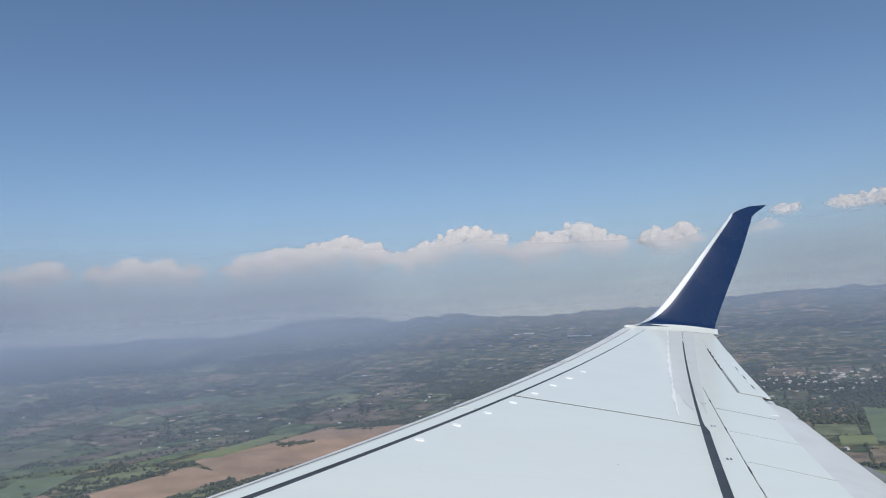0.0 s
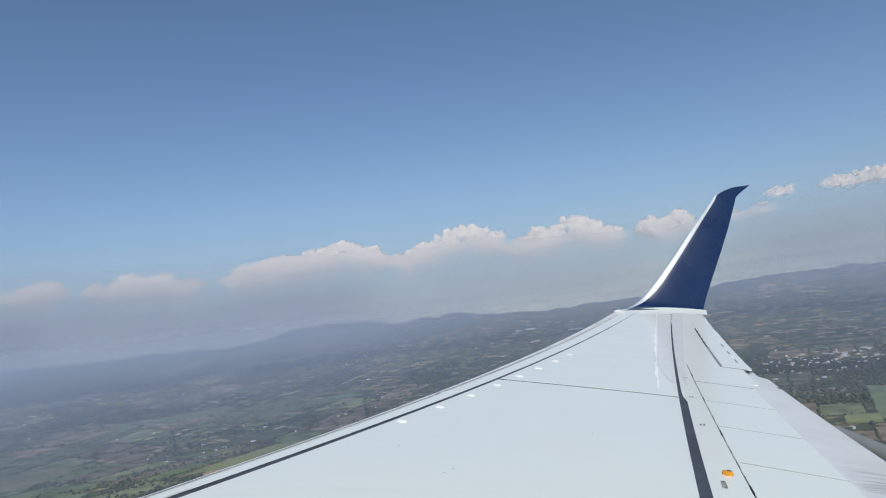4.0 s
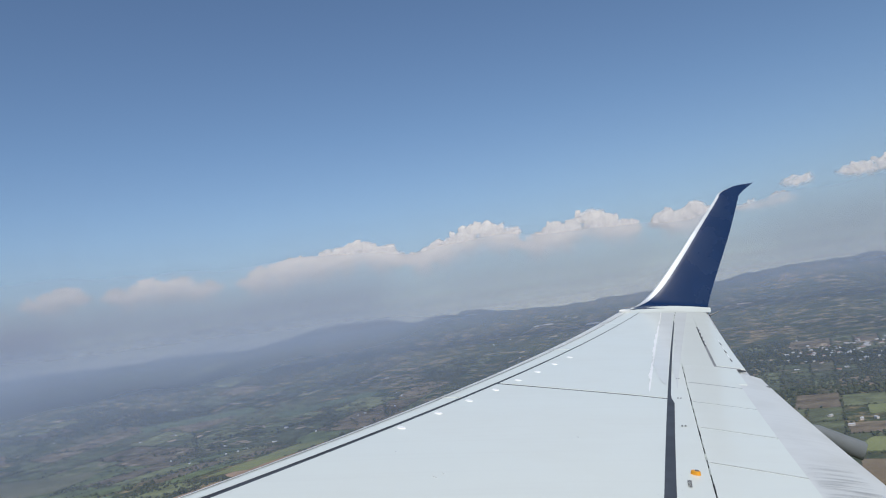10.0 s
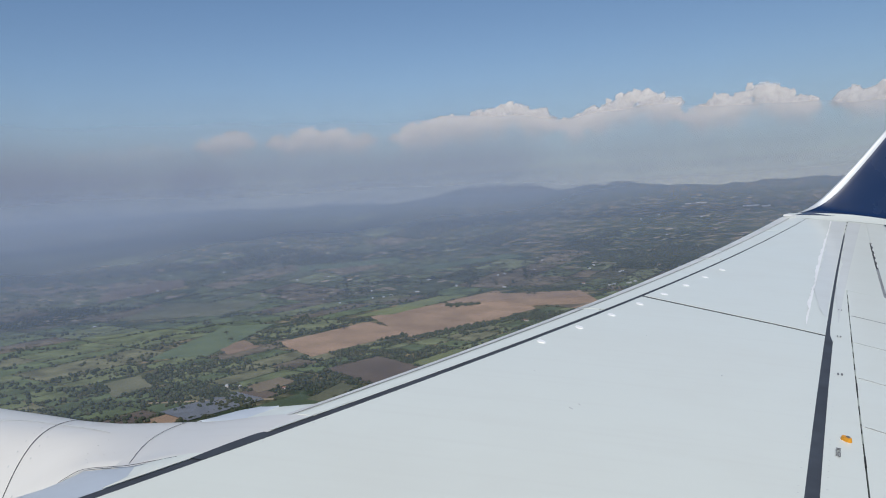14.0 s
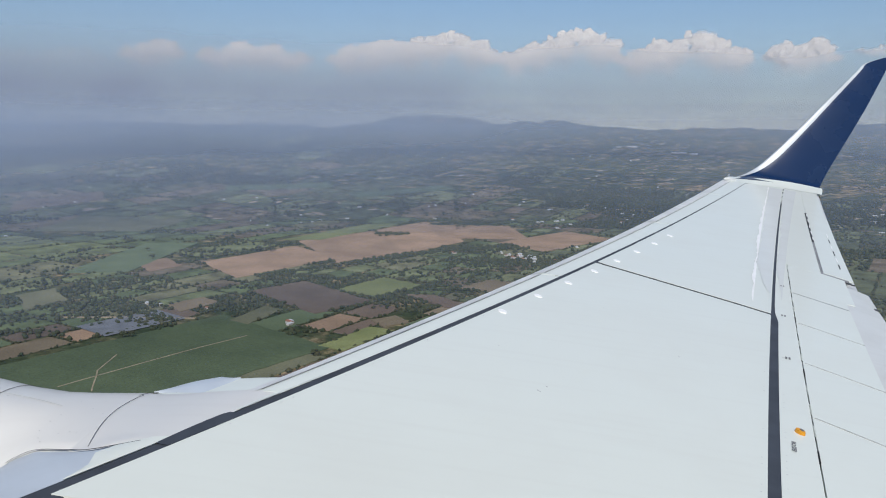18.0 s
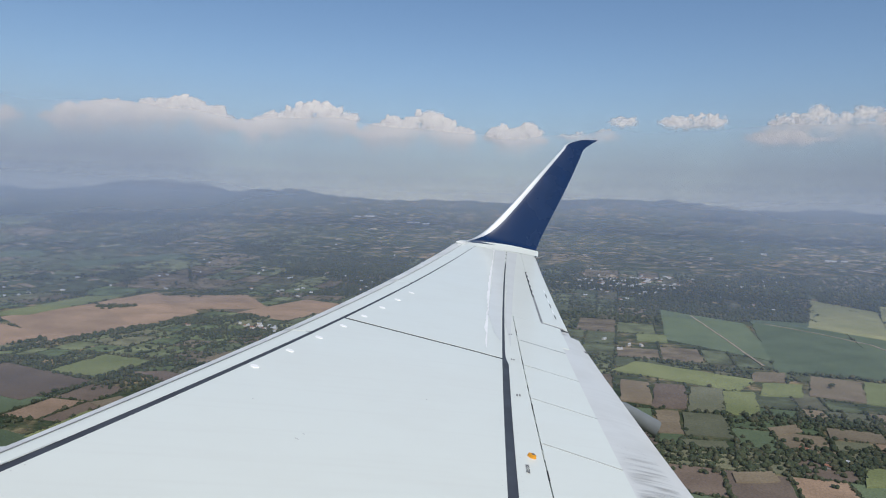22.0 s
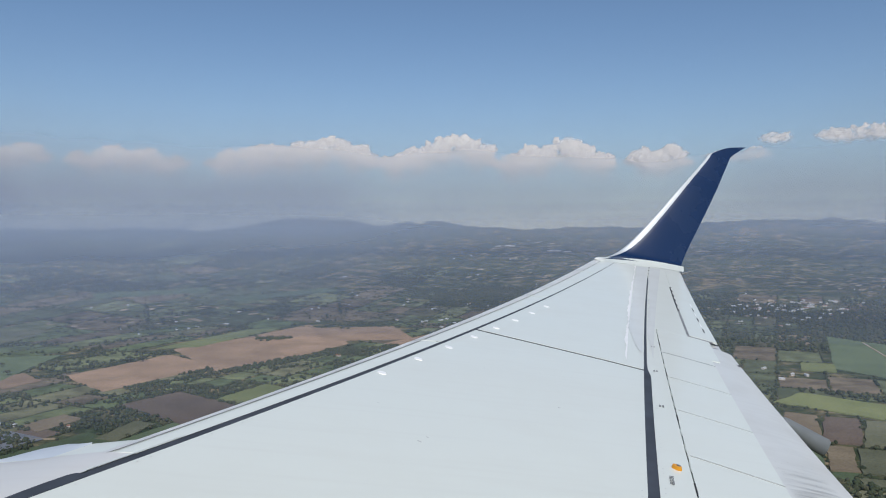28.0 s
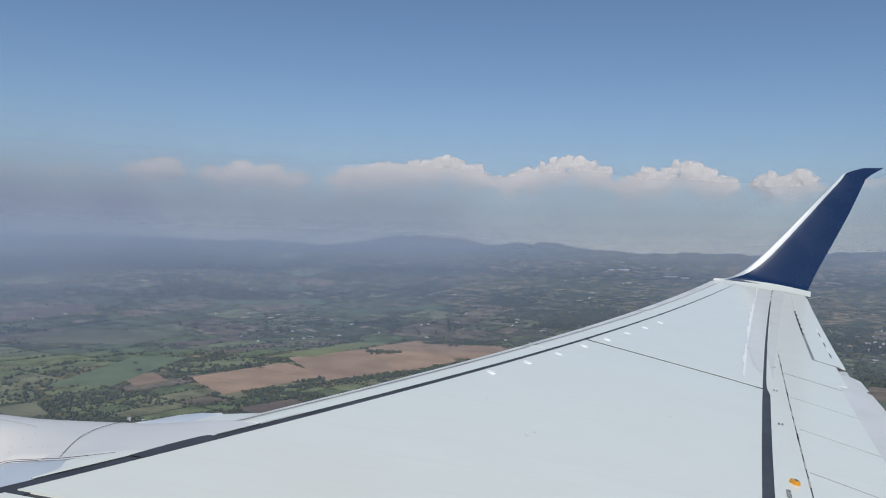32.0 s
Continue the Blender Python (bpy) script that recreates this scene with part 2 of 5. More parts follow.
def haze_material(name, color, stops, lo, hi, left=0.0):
    """A thin sheet standing in for hazy air: its set colour imitates scattered sunlight, the rest shows through;
    density by height, raised towards both sides.
    """
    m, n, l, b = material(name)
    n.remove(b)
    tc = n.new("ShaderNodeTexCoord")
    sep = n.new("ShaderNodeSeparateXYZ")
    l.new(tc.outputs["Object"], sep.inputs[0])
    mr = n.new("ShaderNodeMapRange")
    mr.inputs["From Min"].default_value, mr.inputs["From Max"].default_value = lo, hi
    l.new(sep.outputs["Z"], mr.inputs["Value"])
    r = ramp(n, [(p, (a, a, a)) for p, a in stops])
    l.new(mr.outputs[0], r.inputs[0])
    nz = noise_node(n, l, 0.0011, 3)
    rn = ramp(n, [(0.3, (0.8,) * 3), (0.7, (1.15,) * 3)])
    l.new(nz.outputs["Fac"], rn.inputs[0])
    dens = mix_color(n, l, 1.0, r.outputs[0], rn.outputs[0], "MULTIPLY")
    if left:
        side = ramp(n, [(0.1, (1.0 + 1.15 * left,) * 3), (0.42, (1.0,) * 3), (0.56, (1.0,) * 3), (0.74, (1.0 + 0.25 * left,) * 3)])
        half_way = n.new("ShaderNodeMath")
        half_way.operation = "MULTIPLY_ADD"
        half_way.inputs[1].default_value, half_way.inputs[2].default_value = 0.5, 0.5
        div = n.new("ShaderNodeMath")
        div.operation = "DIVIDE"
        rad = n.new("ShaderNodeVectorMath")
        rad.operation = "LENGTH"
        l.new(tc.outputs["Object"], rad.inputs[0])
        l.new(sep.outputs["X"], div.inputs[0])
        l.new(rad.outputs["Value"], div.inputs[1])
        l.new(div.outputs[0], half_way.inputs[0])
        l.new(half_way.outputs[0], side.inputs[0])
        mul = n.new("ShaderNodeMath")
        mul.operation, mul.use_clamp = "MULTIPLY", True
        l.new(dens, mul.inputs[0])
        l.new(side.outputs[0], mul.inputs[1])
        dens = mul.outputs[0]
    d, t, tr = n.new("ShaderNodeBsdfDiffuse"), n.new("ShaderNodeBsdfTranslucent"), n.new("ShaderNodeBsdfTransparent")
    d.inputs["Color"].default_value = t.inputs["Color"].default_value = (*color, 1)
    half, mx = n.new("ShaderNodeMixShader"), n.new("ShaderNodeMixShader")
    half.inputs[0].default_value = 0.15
    up = n.new("ShaderNodeCombineXYZ")          # normal fixed upwards, so the sheet is equally bright all round
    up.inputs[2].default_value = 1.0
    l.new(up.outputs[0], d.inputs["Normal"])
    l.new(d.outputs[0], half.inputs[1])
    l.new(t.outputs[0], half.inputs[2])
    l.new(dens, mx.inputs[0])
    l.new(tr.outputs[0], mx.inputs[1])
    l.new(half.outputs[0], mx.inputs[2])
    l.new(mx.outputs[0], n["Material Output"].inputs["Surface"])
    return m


def cloud_material():
    """Cloud: white droplets, thinning to nothing along ragged margins and downwards into the haze."""
    m, n, l, b = material("cumulus")
    n.remove(b)
    nz = noise_node(n, l, 0.02, 8, rough=0.65)
    r = ramp(n, [(0.3, (0.70, 0.66, 0.62)), (0.7, (0.92, 0.87, 0.81))])
    l.new(nz.outputs["Fac"], r.inputs[0])
    at = n.new("ShaderNodeAttribute")
    at.attribute_name = "cloud_thickness"
    wisp = noise_node(n, l, 0.03, 3, rough=0.55)
    sub = n.new("ShaderNodeMath")
    sub.operation = "MULTIPLY_ADD"
    sub.inputs[1].default_value, sub.inputs[2].default_value = 0.8, -0.38
    l.new(wisp.outputs["Fac"], sub.inputs[0])
    add = n.new("ShaderNodeMath")
    add.operation = "ADD"
    edge, tip = n.new("ShaderNodeMath"), n.new("ShaderNodeMath")
    edge.operation, edge.use_clamp, tip.operation = "MULTIPLY", True, "MULTIPLY"
    edge.inputs[1].default_value = 2.5
    l.new(at.outputs["Fac"], edge.inputs[0])
    l.new(edge.outputs[0], tip.inputs[0])
    l.new(sub.outputs[0], tip.inputs[1])
    l.new(at.outputs["Fac"], add.inputs[0])
    l.new(tip.outputs[0], add.inputs[1])
    mr = n.new("ShaderNodeMapRange")
    mr.interpolation_type = "SMOOTHSTEP"
    mr.inputs["From Min"].default_value, mr.inputs["From Max"].default_value = 0.04, 0.95
    l.new(add.outputs[0], mr.inputs["Value"])
    d, t, tr = n.new("ShaderNodeBsdfDiffuse"), n.new("ShaderNodeBsdfTranslucent"), n.new("ShaderNodeBsdfTransparent")
    l.new(r.outputs[0], d.inputs["Color"])
    l.new(r.outputs[0], t.inputs["Color"])
    half, mx = n.new("ShaderNodeMixShader"), n.new("ShaderNodeMixShader")
    half.inputs[0].default_value = 0.3
    l.new(d.outputs[0], half.inputs[1])
    l.new(t.outputs[0], half.inputs[2])
    l.new(mr.outputs[0], mx.inputs[0])
    l.new(tr.outputs[0], mx.inputs[1])
    l.new(half.outputs[0], mx.inputs[2])
    l.new(mx.outputs[0], n["Material Output"].inputs["Surface"])
    return m


CLOUD = cloud_material()


# ---- ground ----
ALT = 300.0     # the camera's height over the plain


# mountains on the horizon: azimuth, half width and height over eye level, in degrees
PEAKS = ((-62, 7, 0.35), (-44, 6, 0.40), (-34, 3, 0.30), (-23, 4.0, 0.95), (-19, 2.0, 0.45), (-13, 3.5, 0.68), (-1, 4, 0.18), (11, 5.0, 0.68), (17, 3.0, 0.42), (26, 4, 0.30), (36, 5, 0.62), (46, 5, 0.5))


def hill(x, y):
    """Height of the land: a plain that climbs slowly into foothills under a far chain."""
    r = math.hypot(x, y)
    if r < 2450:
        return 0.0
    az = math.degrees(math.atan2(x, y))
    t = min(1.0, (r - 2450) / 2200)
    z = 278 * t ** 1.22
    fold = noise.fractal(Vector((az * 0.30, r * 0.0030, 2)), 0.9, 2.2, 4)
    z += (7 + 16 * max(0, t - 0.5) * 2) * fold * min(1, t * 3)
    ravine = abs(noise.fractal(Vector((az * 0.55, r * 0.0045, 9)), 0.8, 2.1, 4))
    z -= 26 * ravine * t * t
    el = -0.28 + sum(h * math.exp(-((az - a) / w) ** 2) for a, w, h in PEAKS)
    el += 0.21 * noise.fractal(Vector((az * 0.62, 5.0, 0)), 0.7, 2.2, 6) + 0.07 * noise.fractal(Vector((az * 2.4, 8.0, 0)), 0.7, 2.2, 4)
    crest = 300 + 4640 * math.tan(radians(el))
    d = (r - 4640) / (210 if r < 4640 else 300)
    return max(z, 0) + max(0, crest - z) * math.exp(-d * d) * (1 - 0.35 * ravine * min(1, -d * 2)) if r < 4640 else max(z, crest - 0.4 * (r - 4640))


def build_ground():
    azs = [-80 + 0.4 * i for i in range(350)] + [60 + 5 * i for i in range(44)]
    rs = [0, 200, 500, 900, 1400, 1900] + [2400 + 21 * i for i in range(119)]
    n = len(azs)
    verts = [(r * math.sin(radians(a)), r * math.cos(radians(a)), 0) for r in rs for a in azs]
    verts = [(x, y, hill(x, y)) for x, y, _ in verts]
    faces = [(i * n + (j + 1) % n, i * n + j, (i + 1) * n + j, (i + 1) * n + (j + 1) % n) for i in range(len(rs) - 1) for j in range(n)]
    me = bpy.data.meshes.new("ground")
    me.from_pydata(verts, [], faces)
    me.shade_smooth()
    me.materials.append(LAND)
    me.update()
    return tagged(new("ground", me), "dark green wooded plain rising to hazy hills", "ground", kind="structure")


build_ground()


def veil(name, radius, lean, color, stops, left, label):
    """A wide added sheet that imitates haze round the place, leaning inwards (or outwards, where lean is negative) as
    it rises; stops are elevation from the eye, in degrees, and density.
    """
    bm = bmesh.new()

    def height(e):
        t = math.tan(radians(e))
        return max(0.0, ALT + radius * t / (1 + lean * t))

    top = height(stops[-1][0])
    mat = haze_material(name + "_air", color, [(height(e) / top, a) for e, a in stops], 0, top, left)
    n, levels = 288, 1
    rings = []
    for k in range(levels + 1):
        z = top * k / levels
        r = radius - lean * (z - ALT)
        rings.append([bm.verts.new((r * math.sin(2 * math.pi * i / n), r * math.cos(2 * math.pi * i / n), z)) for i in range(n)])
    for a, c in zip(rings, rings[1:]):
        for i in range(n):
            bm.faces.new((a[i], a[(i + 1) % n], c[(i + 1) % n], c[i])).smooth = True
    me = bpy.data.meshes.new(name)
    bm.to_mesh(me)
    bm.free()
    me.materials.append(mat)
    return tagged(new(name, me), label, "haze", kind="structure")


# haze is put in as tinted see-through sheets, colour and density set by hand
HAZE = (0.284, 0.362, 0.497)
veil("haze_below", 430, -1.0, HAZE, ((-34, 0.03), (-20, 0.03), (-12, 0.028), (-6, 0.015), (0, 0), (13, 0)), 0.0, "faint tinted sheet standing in for haze below the wing")
veil("haze_over_fields", 1150, -1.0, HAZE, ((-14.6, 0), (-13, 0.085), (-9, 0.135), (-5, 0.12), (-1, 0.06), (3, 0), (13, 0)), 0.3, "faint blue sheet standing in for haze over near fields")
veil("haze_near", 2400, -1.0, HAZE, ((-8.1, 0.06), (-7, 0.11), (-5, 0.19), (-3, 0.26), (-1.2, 0.34), (0, 0.43), (0.65, 0.35), (1.9, 0.17), (5, 0.06), (9, 0), (14, 0)), 0.7, "thin blue sheet standing in for haze over far plain")
veil("haze_middle", 3050, -1.0, HAZE, ((-5.9, 0), (-4, 0.08), (-2.5, 0.17), (-1, 0.28), (0, 0.43), (0.65, 0.35), (1.9, 0.12), (6.6, 0), (13.5, 0)), 0.65, "blue sheet standing in for haze before the hills")
veil("haze_horizon", 3650, 0.0, (0.402, 0.463, 0.592), ((-2.4, 0), (-1.2, 0.08), (0, 0.26), (0.6, 0.48), (1.4, 0.70), (2.6, 0.73), (4.0, 0.58), (5.4, 0.40), (6.8, 0.26), (8.5, 0.15), (10.5, 0.07), (14.5, 0)), 0.35, "pale sheet standing in for haze along the horizon")


# ---- clouds ----
def unit_puff(level):
    bm = bmesh.new()
    bmesh.ops.create_icosphere(bm, subdivisions=level, radius=1)
    v = np.array([p.co[:] for p in bm.verts])
    f = np.array([[q.index for q in p.verts] for p in bm.faces])
    bm.free()
    return v, f


def joined(name, vs, fs, mat):
    """One mesh from stacked vertex and triangle arrays."""
    v, f = np.concatenate(vs), np.concatenate(fs)
    me = bpy.data.meshes.new(name)
    me.vertices.add(len(v))
    me.vertices.foreach_set("co", v.astype(np.float32).ravel())
    me.loops.add(f.size)
    me.loops.foreach_set("vertex_index", f.astype(np.int32).ravel())
    me.polygons.add(len(f))
    me.polygons.foreach_set("loop_start", np.arange(0, f.size, 3, dtype=np.int32))
    me.polygons.foreach_set("use_smooth", np.ones(len(f), dtype=bool))
    me.update(calc_edges=True)
    me.validate()
    me.materials.append(mat)
    return new(name, me)


CLOUD_R = 4430.0


def cloud(bumps, label, base=3.3, size=1.0, thick=1.0, bank=0.0, soft=0.0, nearer=0.0):
    """A cumulus: heaps of puffs melted together under domes; a dome is azimuth, top elevation and half width, in degrees. bank: how far a joined, uneven foot fills in below the base. soft: how widely its margins fade. nearer: metres before the others."""
    rnd = random.Random(int(bumps[0][0] * 10) + 900)
    puffs = []
    for az, top, half in bumps:
        tall = 0.42 + 0.55 * (top - base) / 3
        for k in range(int(5 + half * 3)):                      # the body
            u, r = rnd.uniform(-0.9, 0.9), rnd.uniform(0.75, 1.15) * tall * size
            dome = base + (top - base) * (1 - u * u) ** 0.4
            puffs.append((az + u * half, max(base, dome - 0.95 * r - rnd.uniform(0, 0.6) * (dome - base)), r, rnd.uniform(-0.15, 0.15)))
        for k in range(int(5 + half * 6)):                      # the heaped crown
            u, r = rnd.uniform(-0.97, 0.97), rnd.uniform(0.2, 0.58) * tall * size
            dome = base + (top - base) * (1 - u * u) ** 0.4
            puffs.append((az + u * half, dome - 0.95 * r - rnd.uniform(0, 0.25) * (dome - base), r, rnd.uniform(0.0, 0.25)))
    if bank:
        az = min(b[0] for b in bumps)
        while az < max(b[0] for b in bumps):
            puffs.append((az, base - rnd.uniform(0.3, 1.2) * bank, rnd.uniform(0.4, 0.8), rnd.uniform(-0.1, 0.1)))
            puffs.append((az + 0.3, base - rnd.uniform(1.2, 2.2) * bank, rnd.uniform(0.7, 1.1), rnd.uniform(-0.1, 0.1)))
            az += rnd.uniform(0.35, 0.6)
    step = 0.06
    a0, a1 = min(p[0] - 1.5 * p[2] for p in puffs), max(p[0] + 1.5 * p[2] for p in puffs)
    e0, e1 = min(p[1] - p[2] for p in puffs), max(p[1] + 1.2 * p[2] for p in puffs)
    A, E = np.meshgrid(np.arange(a0, a1, step), np.arange(e0, e1, step))
    shape = A.shape
    seed = rnd.uniform(0, 90)
    warp = np.array([noise.noise_vector(Vector((x * 1.3, y * 1.3, seed))) * 0.24 + noise.noise_vector(Vector((x * 3.0, y * 3.0, seed))) * 0.13 + noise.noise_vector(Vector((x * 6.5, y * 6.5, seed))) * 0.085 for x, y in zip(A.ravel(), E.ravel())])
    wa, we = A + warp[:, 0].reshape(shape), E + warp[:, 1].reshape(shape)
    acc, dens = np.zeros(shape), np.zeros(shape)
    for pa, pe, r, lift in puffs:
        q = ((wa - pa) / 1.3) ** 2 + (we - pe) ** 2
        body = np.sqrt(np.maximum(0, r * r - q)) + lift * np.exp(-q / (r * r))
        acc += np.exp(np.clip(5 * body, 0, 40)) - 1
        dens = np.maximum(dens, 1 - q / (r * r))
    depth = np.log(1 + acc) / 5 + warp[:, 2].reshape(shape) * 0.75
    dens = np.clip(dens * (1.4 - 0.7 * soft), 0, 1) * np.clip((E - e0) / (0.45 * (e1 - e0)), 0, 1)
    crest = np.full(shape, base)
    for az, top, half in bumps:
        crest = np.maximum(crest, base + (top - base) * np.clip(1 - ((wa - az) / (half * 1.15)) ** 2, 0, 1) ** 0.5)
    dens *= thick * np.clip((E - crest + 3.4) / 2.6, 0, 1)
    ends = np.minimum(A - a0, a1 - A)                             # low parts thin out towards the ends
    dens *= np.clip(ends / 1.6 - 0.15 + np.clip((E - base + 0.1) / 0.5, 0, 1), 0, 1)
    keep = dens > 0.01
    idx = -np.ones(shape, dtype=int)
    idx[keep] = np.arange(keep.sum())
    full = keep[:-1, :-1] & keep[1:, :-1] & keep[:-1, 1:] & keep[1:, 1:]
    quads = np.stack([idx[:-1, :-1][full], idx[:-1, 1:][full], idx[1:, 1:][full], idx[1:, :-1][full]], 1)
    tri = np.concatenate([quads[:, [0, 1, 2]], quads[:, [0, 2, 3]]])
    az, el, dp = np.radians(A[keep]), np.radians(E[keep]), depth[keep] * 78
    vs = []
    back = (E[keep] - e0) * 80                                    # heaps lean back as they rise
    for rad in (CLOUD_R - nearer + back - dp, CLOUD_R - nearer + back + 30 + 0.5 * dp):
        vs.append(np.stack([rad * np.sin(az), rad * np.cos(az), ALT + rad * np.tan(el)], 1))
    ob = joined("cloud", vs, [tri, tri[:, ::-1] + len(dp)], CLOUD)
    at = ob.data.attributes.new("cloud_thickness", "FLOAT", "POINT")
    d = np.concatenate([dens[keep], dens[keep] * 0.6]).astype(np.float32)
    at.data.foreach_set("value", d)
    return tagged(ob, label, "cloud", "clouds over the hills", kind="")


cloud([(-50, 4.9, 2.2), (-46.5, 5.2, 2.0)], "faint grey cumulus low in the haze", base=3.9, size=1.2, thick=0.4, soft=0.9)
cloud([(-42.4, 5.5, 1.2), (-40.8, 5.9, 1.2)], "pale rounded cumulus far along the valley", base=4.4, size=1.1, thick=0.75, bank=0.3, soft=0.4)
cloud([(-37.2, 5.5, 1.3), (-35.4, 6.0, 1.4), (-33.6, 5.9, 1.2), (-31.6, 5.3, 0.9)], "small cream-topped cumulus in haze", base=4.4, size=1.1, thick=0.85, bank=0.3, soft=0.3)
cloud([(-28.4, 5.2, 0.9), (-27.0, 6.0, 1.5), (-24.6, 6.5, 1.7), (-22.2, 6.7, 1.6), (-20.2, 7.1, 1.5), (-18.4, 6.5, 1.0)], "long cumulus with sunlit heaped tops", base=4.5, bank=0.7)
cloud([(-16.0, 5.4, 1.0), (-14.3, 6.1, 1.3), (-12.5, 6.9, 1.3), (-10.9, 7.3, 1.5), (-9.2, 6.7, 1.0)], "tall bright white cumulus tower", base=4.5, bank=0.7)
cloud([(-7.0, 5.6, 1.0), (-5.4, 6.2, 1.3), (-2.9, 6.8, 1.8), (-0.9, 6.2, 1.2), (0.3, 5.6, 0.8)], "broad cumulus with grey base", base=4.4, bank=0.7)
cloud([(2.6, 5.6, 0.8), (3.6, 5.9, 0.9), (5.0, 6.1, 1.0)], "small cumulus with bright crown", base=4.3, bank=0.6, thick=0.9)
cloud([(8.2, 5.3, 1.2), (10.6, 5.6, 1.0)], "ragged little cumulus beside larger ones", base=4.7, thick=0.6, soft=0.7, nearer=250)
cloud([(11.8, 6.6, 0.9)], "detached scrap of white cloud", base=5.8, thick=0.7, soft=0.6)
cloud([(15.6, 6.7, 1.0), (17.4, 7.0, 1.2)], "flat cream-coloured cloud floating in haze", base=5.8, size=1.1, thick=0.8, soft=0.5)
cloud([(21.4, 5.5, 1.0), (23.0, 5.7, 1.2), (24.6, 5.0, 1.2)], "low cream-coloured cloud strip", base=4.7, size=1.1, thick=0.8, soft=0.5, nearer=400)
cloud([(23.0, 7.0, 1.2), (25.0, 7.3, 1.8), (27.4, 7.3, 2.3), (31, 7.1, 2.2), (34, 6.8, 2.2)], "long soft cloud bank in haze", base=4.8, size=1.6, thick=0.85, bank=0.5, soft=0.7)
cloud([(38, 6.3, 2.2), (43, 6.1, 2.6)], "distant pale cumulus fading in haze", size=1.3, thick=0.8, soft=0.8)


# ---- fields ----
# crop, centre x, y, length, width, heading, angle between the sides
WEST_FIELDS = [
    ("peach", -947, 1404, 210, 283, -33, 108),
    ("peach", -862, 1664, 362, 263, -45, 114),
    ("peach", -791, 1886, 415, 240, -54, 129),
    ("peach", -668, 2017, 272, 241, -62, 81),
    ("peach", -418, 1940, 303, 173, 67, 261),
    ("peach", -1136, 1266, 86, 110, 83, 245),
    ("plough", -682, 1129, 126, 220, 68, 265),
    ("lime", -599, 1241, 139, 105, 75, 262),
    ("dark", -667, 749, 348, 262, 73, 266),
    ("lime", -481, 923, 118, 44, 80, 270),
    ("green", -1250, 1330, 389, 128, 108, 280),
]
FAR_WEST_FIELDS = [
    ("olive", -1703, 1722, 267, 339, 102, 281),
    ("green", -1657, 2538, 408, 105, 41, 275),
    ("green", -1193, 2673, 407, 94, 47, 287),
    ("plough", -2128, 1922, 321, 161, 77, 237),
    ("lime", -1008, 1872, 366, 99, 80, 300),
    ("olive", -1096, 935, 74, 125, 80, 247),
    ("tan", -477, 1024, 46, 50, 57, 262),
    ("olive", -689, 980, 102, 43, 92, 252),
    ("tan", -831, 1000, 82, 55, 78, 262),
    ("tan", -411, 1333, 100, 68, 75, 280),
    ("plough", -454, 1179, 122, 53, -32, 49),
]
EAST_FIELDS = [
    ("green", 608, 1820, 500, 271, -103, 50),
    ("green", 792, 1684, 680, 210, -107, 92),
    ("green", 931, 1547, 474, 229, -108, 37),
    ("yellow", 1067, 2076, 516, 209, 65, 240),
    ("yellow", 1193, 1921, 713, 190, -116, 68),
    ("lime", 404, 1329, 105, 219, 53, 272),
    ("tan", 291, 1200, 47, 144, -23, 281),
    ("plough", 341, 1181, 52, 154, -4, 258),
    ("olive", 393, 1165, 50, 158, -7, 259),
    ("lime", 442, 1153, 49, 144, -1, 254),
    ("lime", 544, 1245, 67, 96, 0, 246),
]
NEAR_EAST_FIELDS = [
    ("tan", 645, 1267, 81, 161, -25, 270),
    ("lime", 701, 1243, 37, 169, -19, 262),
    ("tan", 299, 1036, 32, 112, -1, 259),
    ("olive", 348, 1027, 61, 114, -8, 264),
    ("tan", 560, 1339, 59, 79, 3, 244),
    ("tan", 451, 1015, 54, 34, 25, 238),
    ("tan", 538, 999, 67, 47, -15, 263),
    ("lime", 490, 842, 43, 69, 1, 240),
    ("lime", 441, 1694, 65, 95, -9, 266),
    ("olive", 320, 941, 55, 30, -5, 270),
    ("tan", 339, 830, 51, 32, 9, 253),
]
FIELDS = WEST_FIELDS + FAR_WEST_FIELDS + EAST_FIELDS + NEAR_EAST_FIELDS


def quad_of(cx, cy, a, b, heading, corner):
    u = Vector((math.cos(radians(heading)), math.sin(radians(heading)))) * a / 2
    v = Vector((math.cos(radians(heading + corner)), math.sin(radians(heading + corner)))) * b / 2
    c = Vector((cx, cy))
    return [c - u - v, c + u - v, c + u + v, c - u + v]


def field_mesh(bm, corners, z, rnd, wob=2.0):
    """A sheet with slightly uneven borders, draped on the land, with a thin edge."""
    ring = []
    for i in range(4):
        a, b = corners[i], corners[(i + 1) % 4]
        n = max(2, int((b - a).length / 18))
        for k in range(n):
            p = a.lerp(b, k / n)
            w = wob if k else wob * 0.5
            ring.append((p.x + rnd.uniform(-w, w), p.y + rnd.uniform(-w, w)))
    top = [bm.verts.new((x, y, hill(x, y) + z)) for x, y in ring]
    low = [bm.verts.new((x, y, hill(x, y) - 0.5)) for x, y in ring]
    f = bm.faces.new(top)
    if f.normal.z < 0 or sum((top[i].co.x - top[i - 1].co.x) * (top[i].co.y + top[i - 1].co.y) for i in range(len(top))) > 0:
        f.normal_flip()
    for i in range(len(top)):
        bm.faces.new((top[i - 1], top[i], low[i], low[i - 1]))


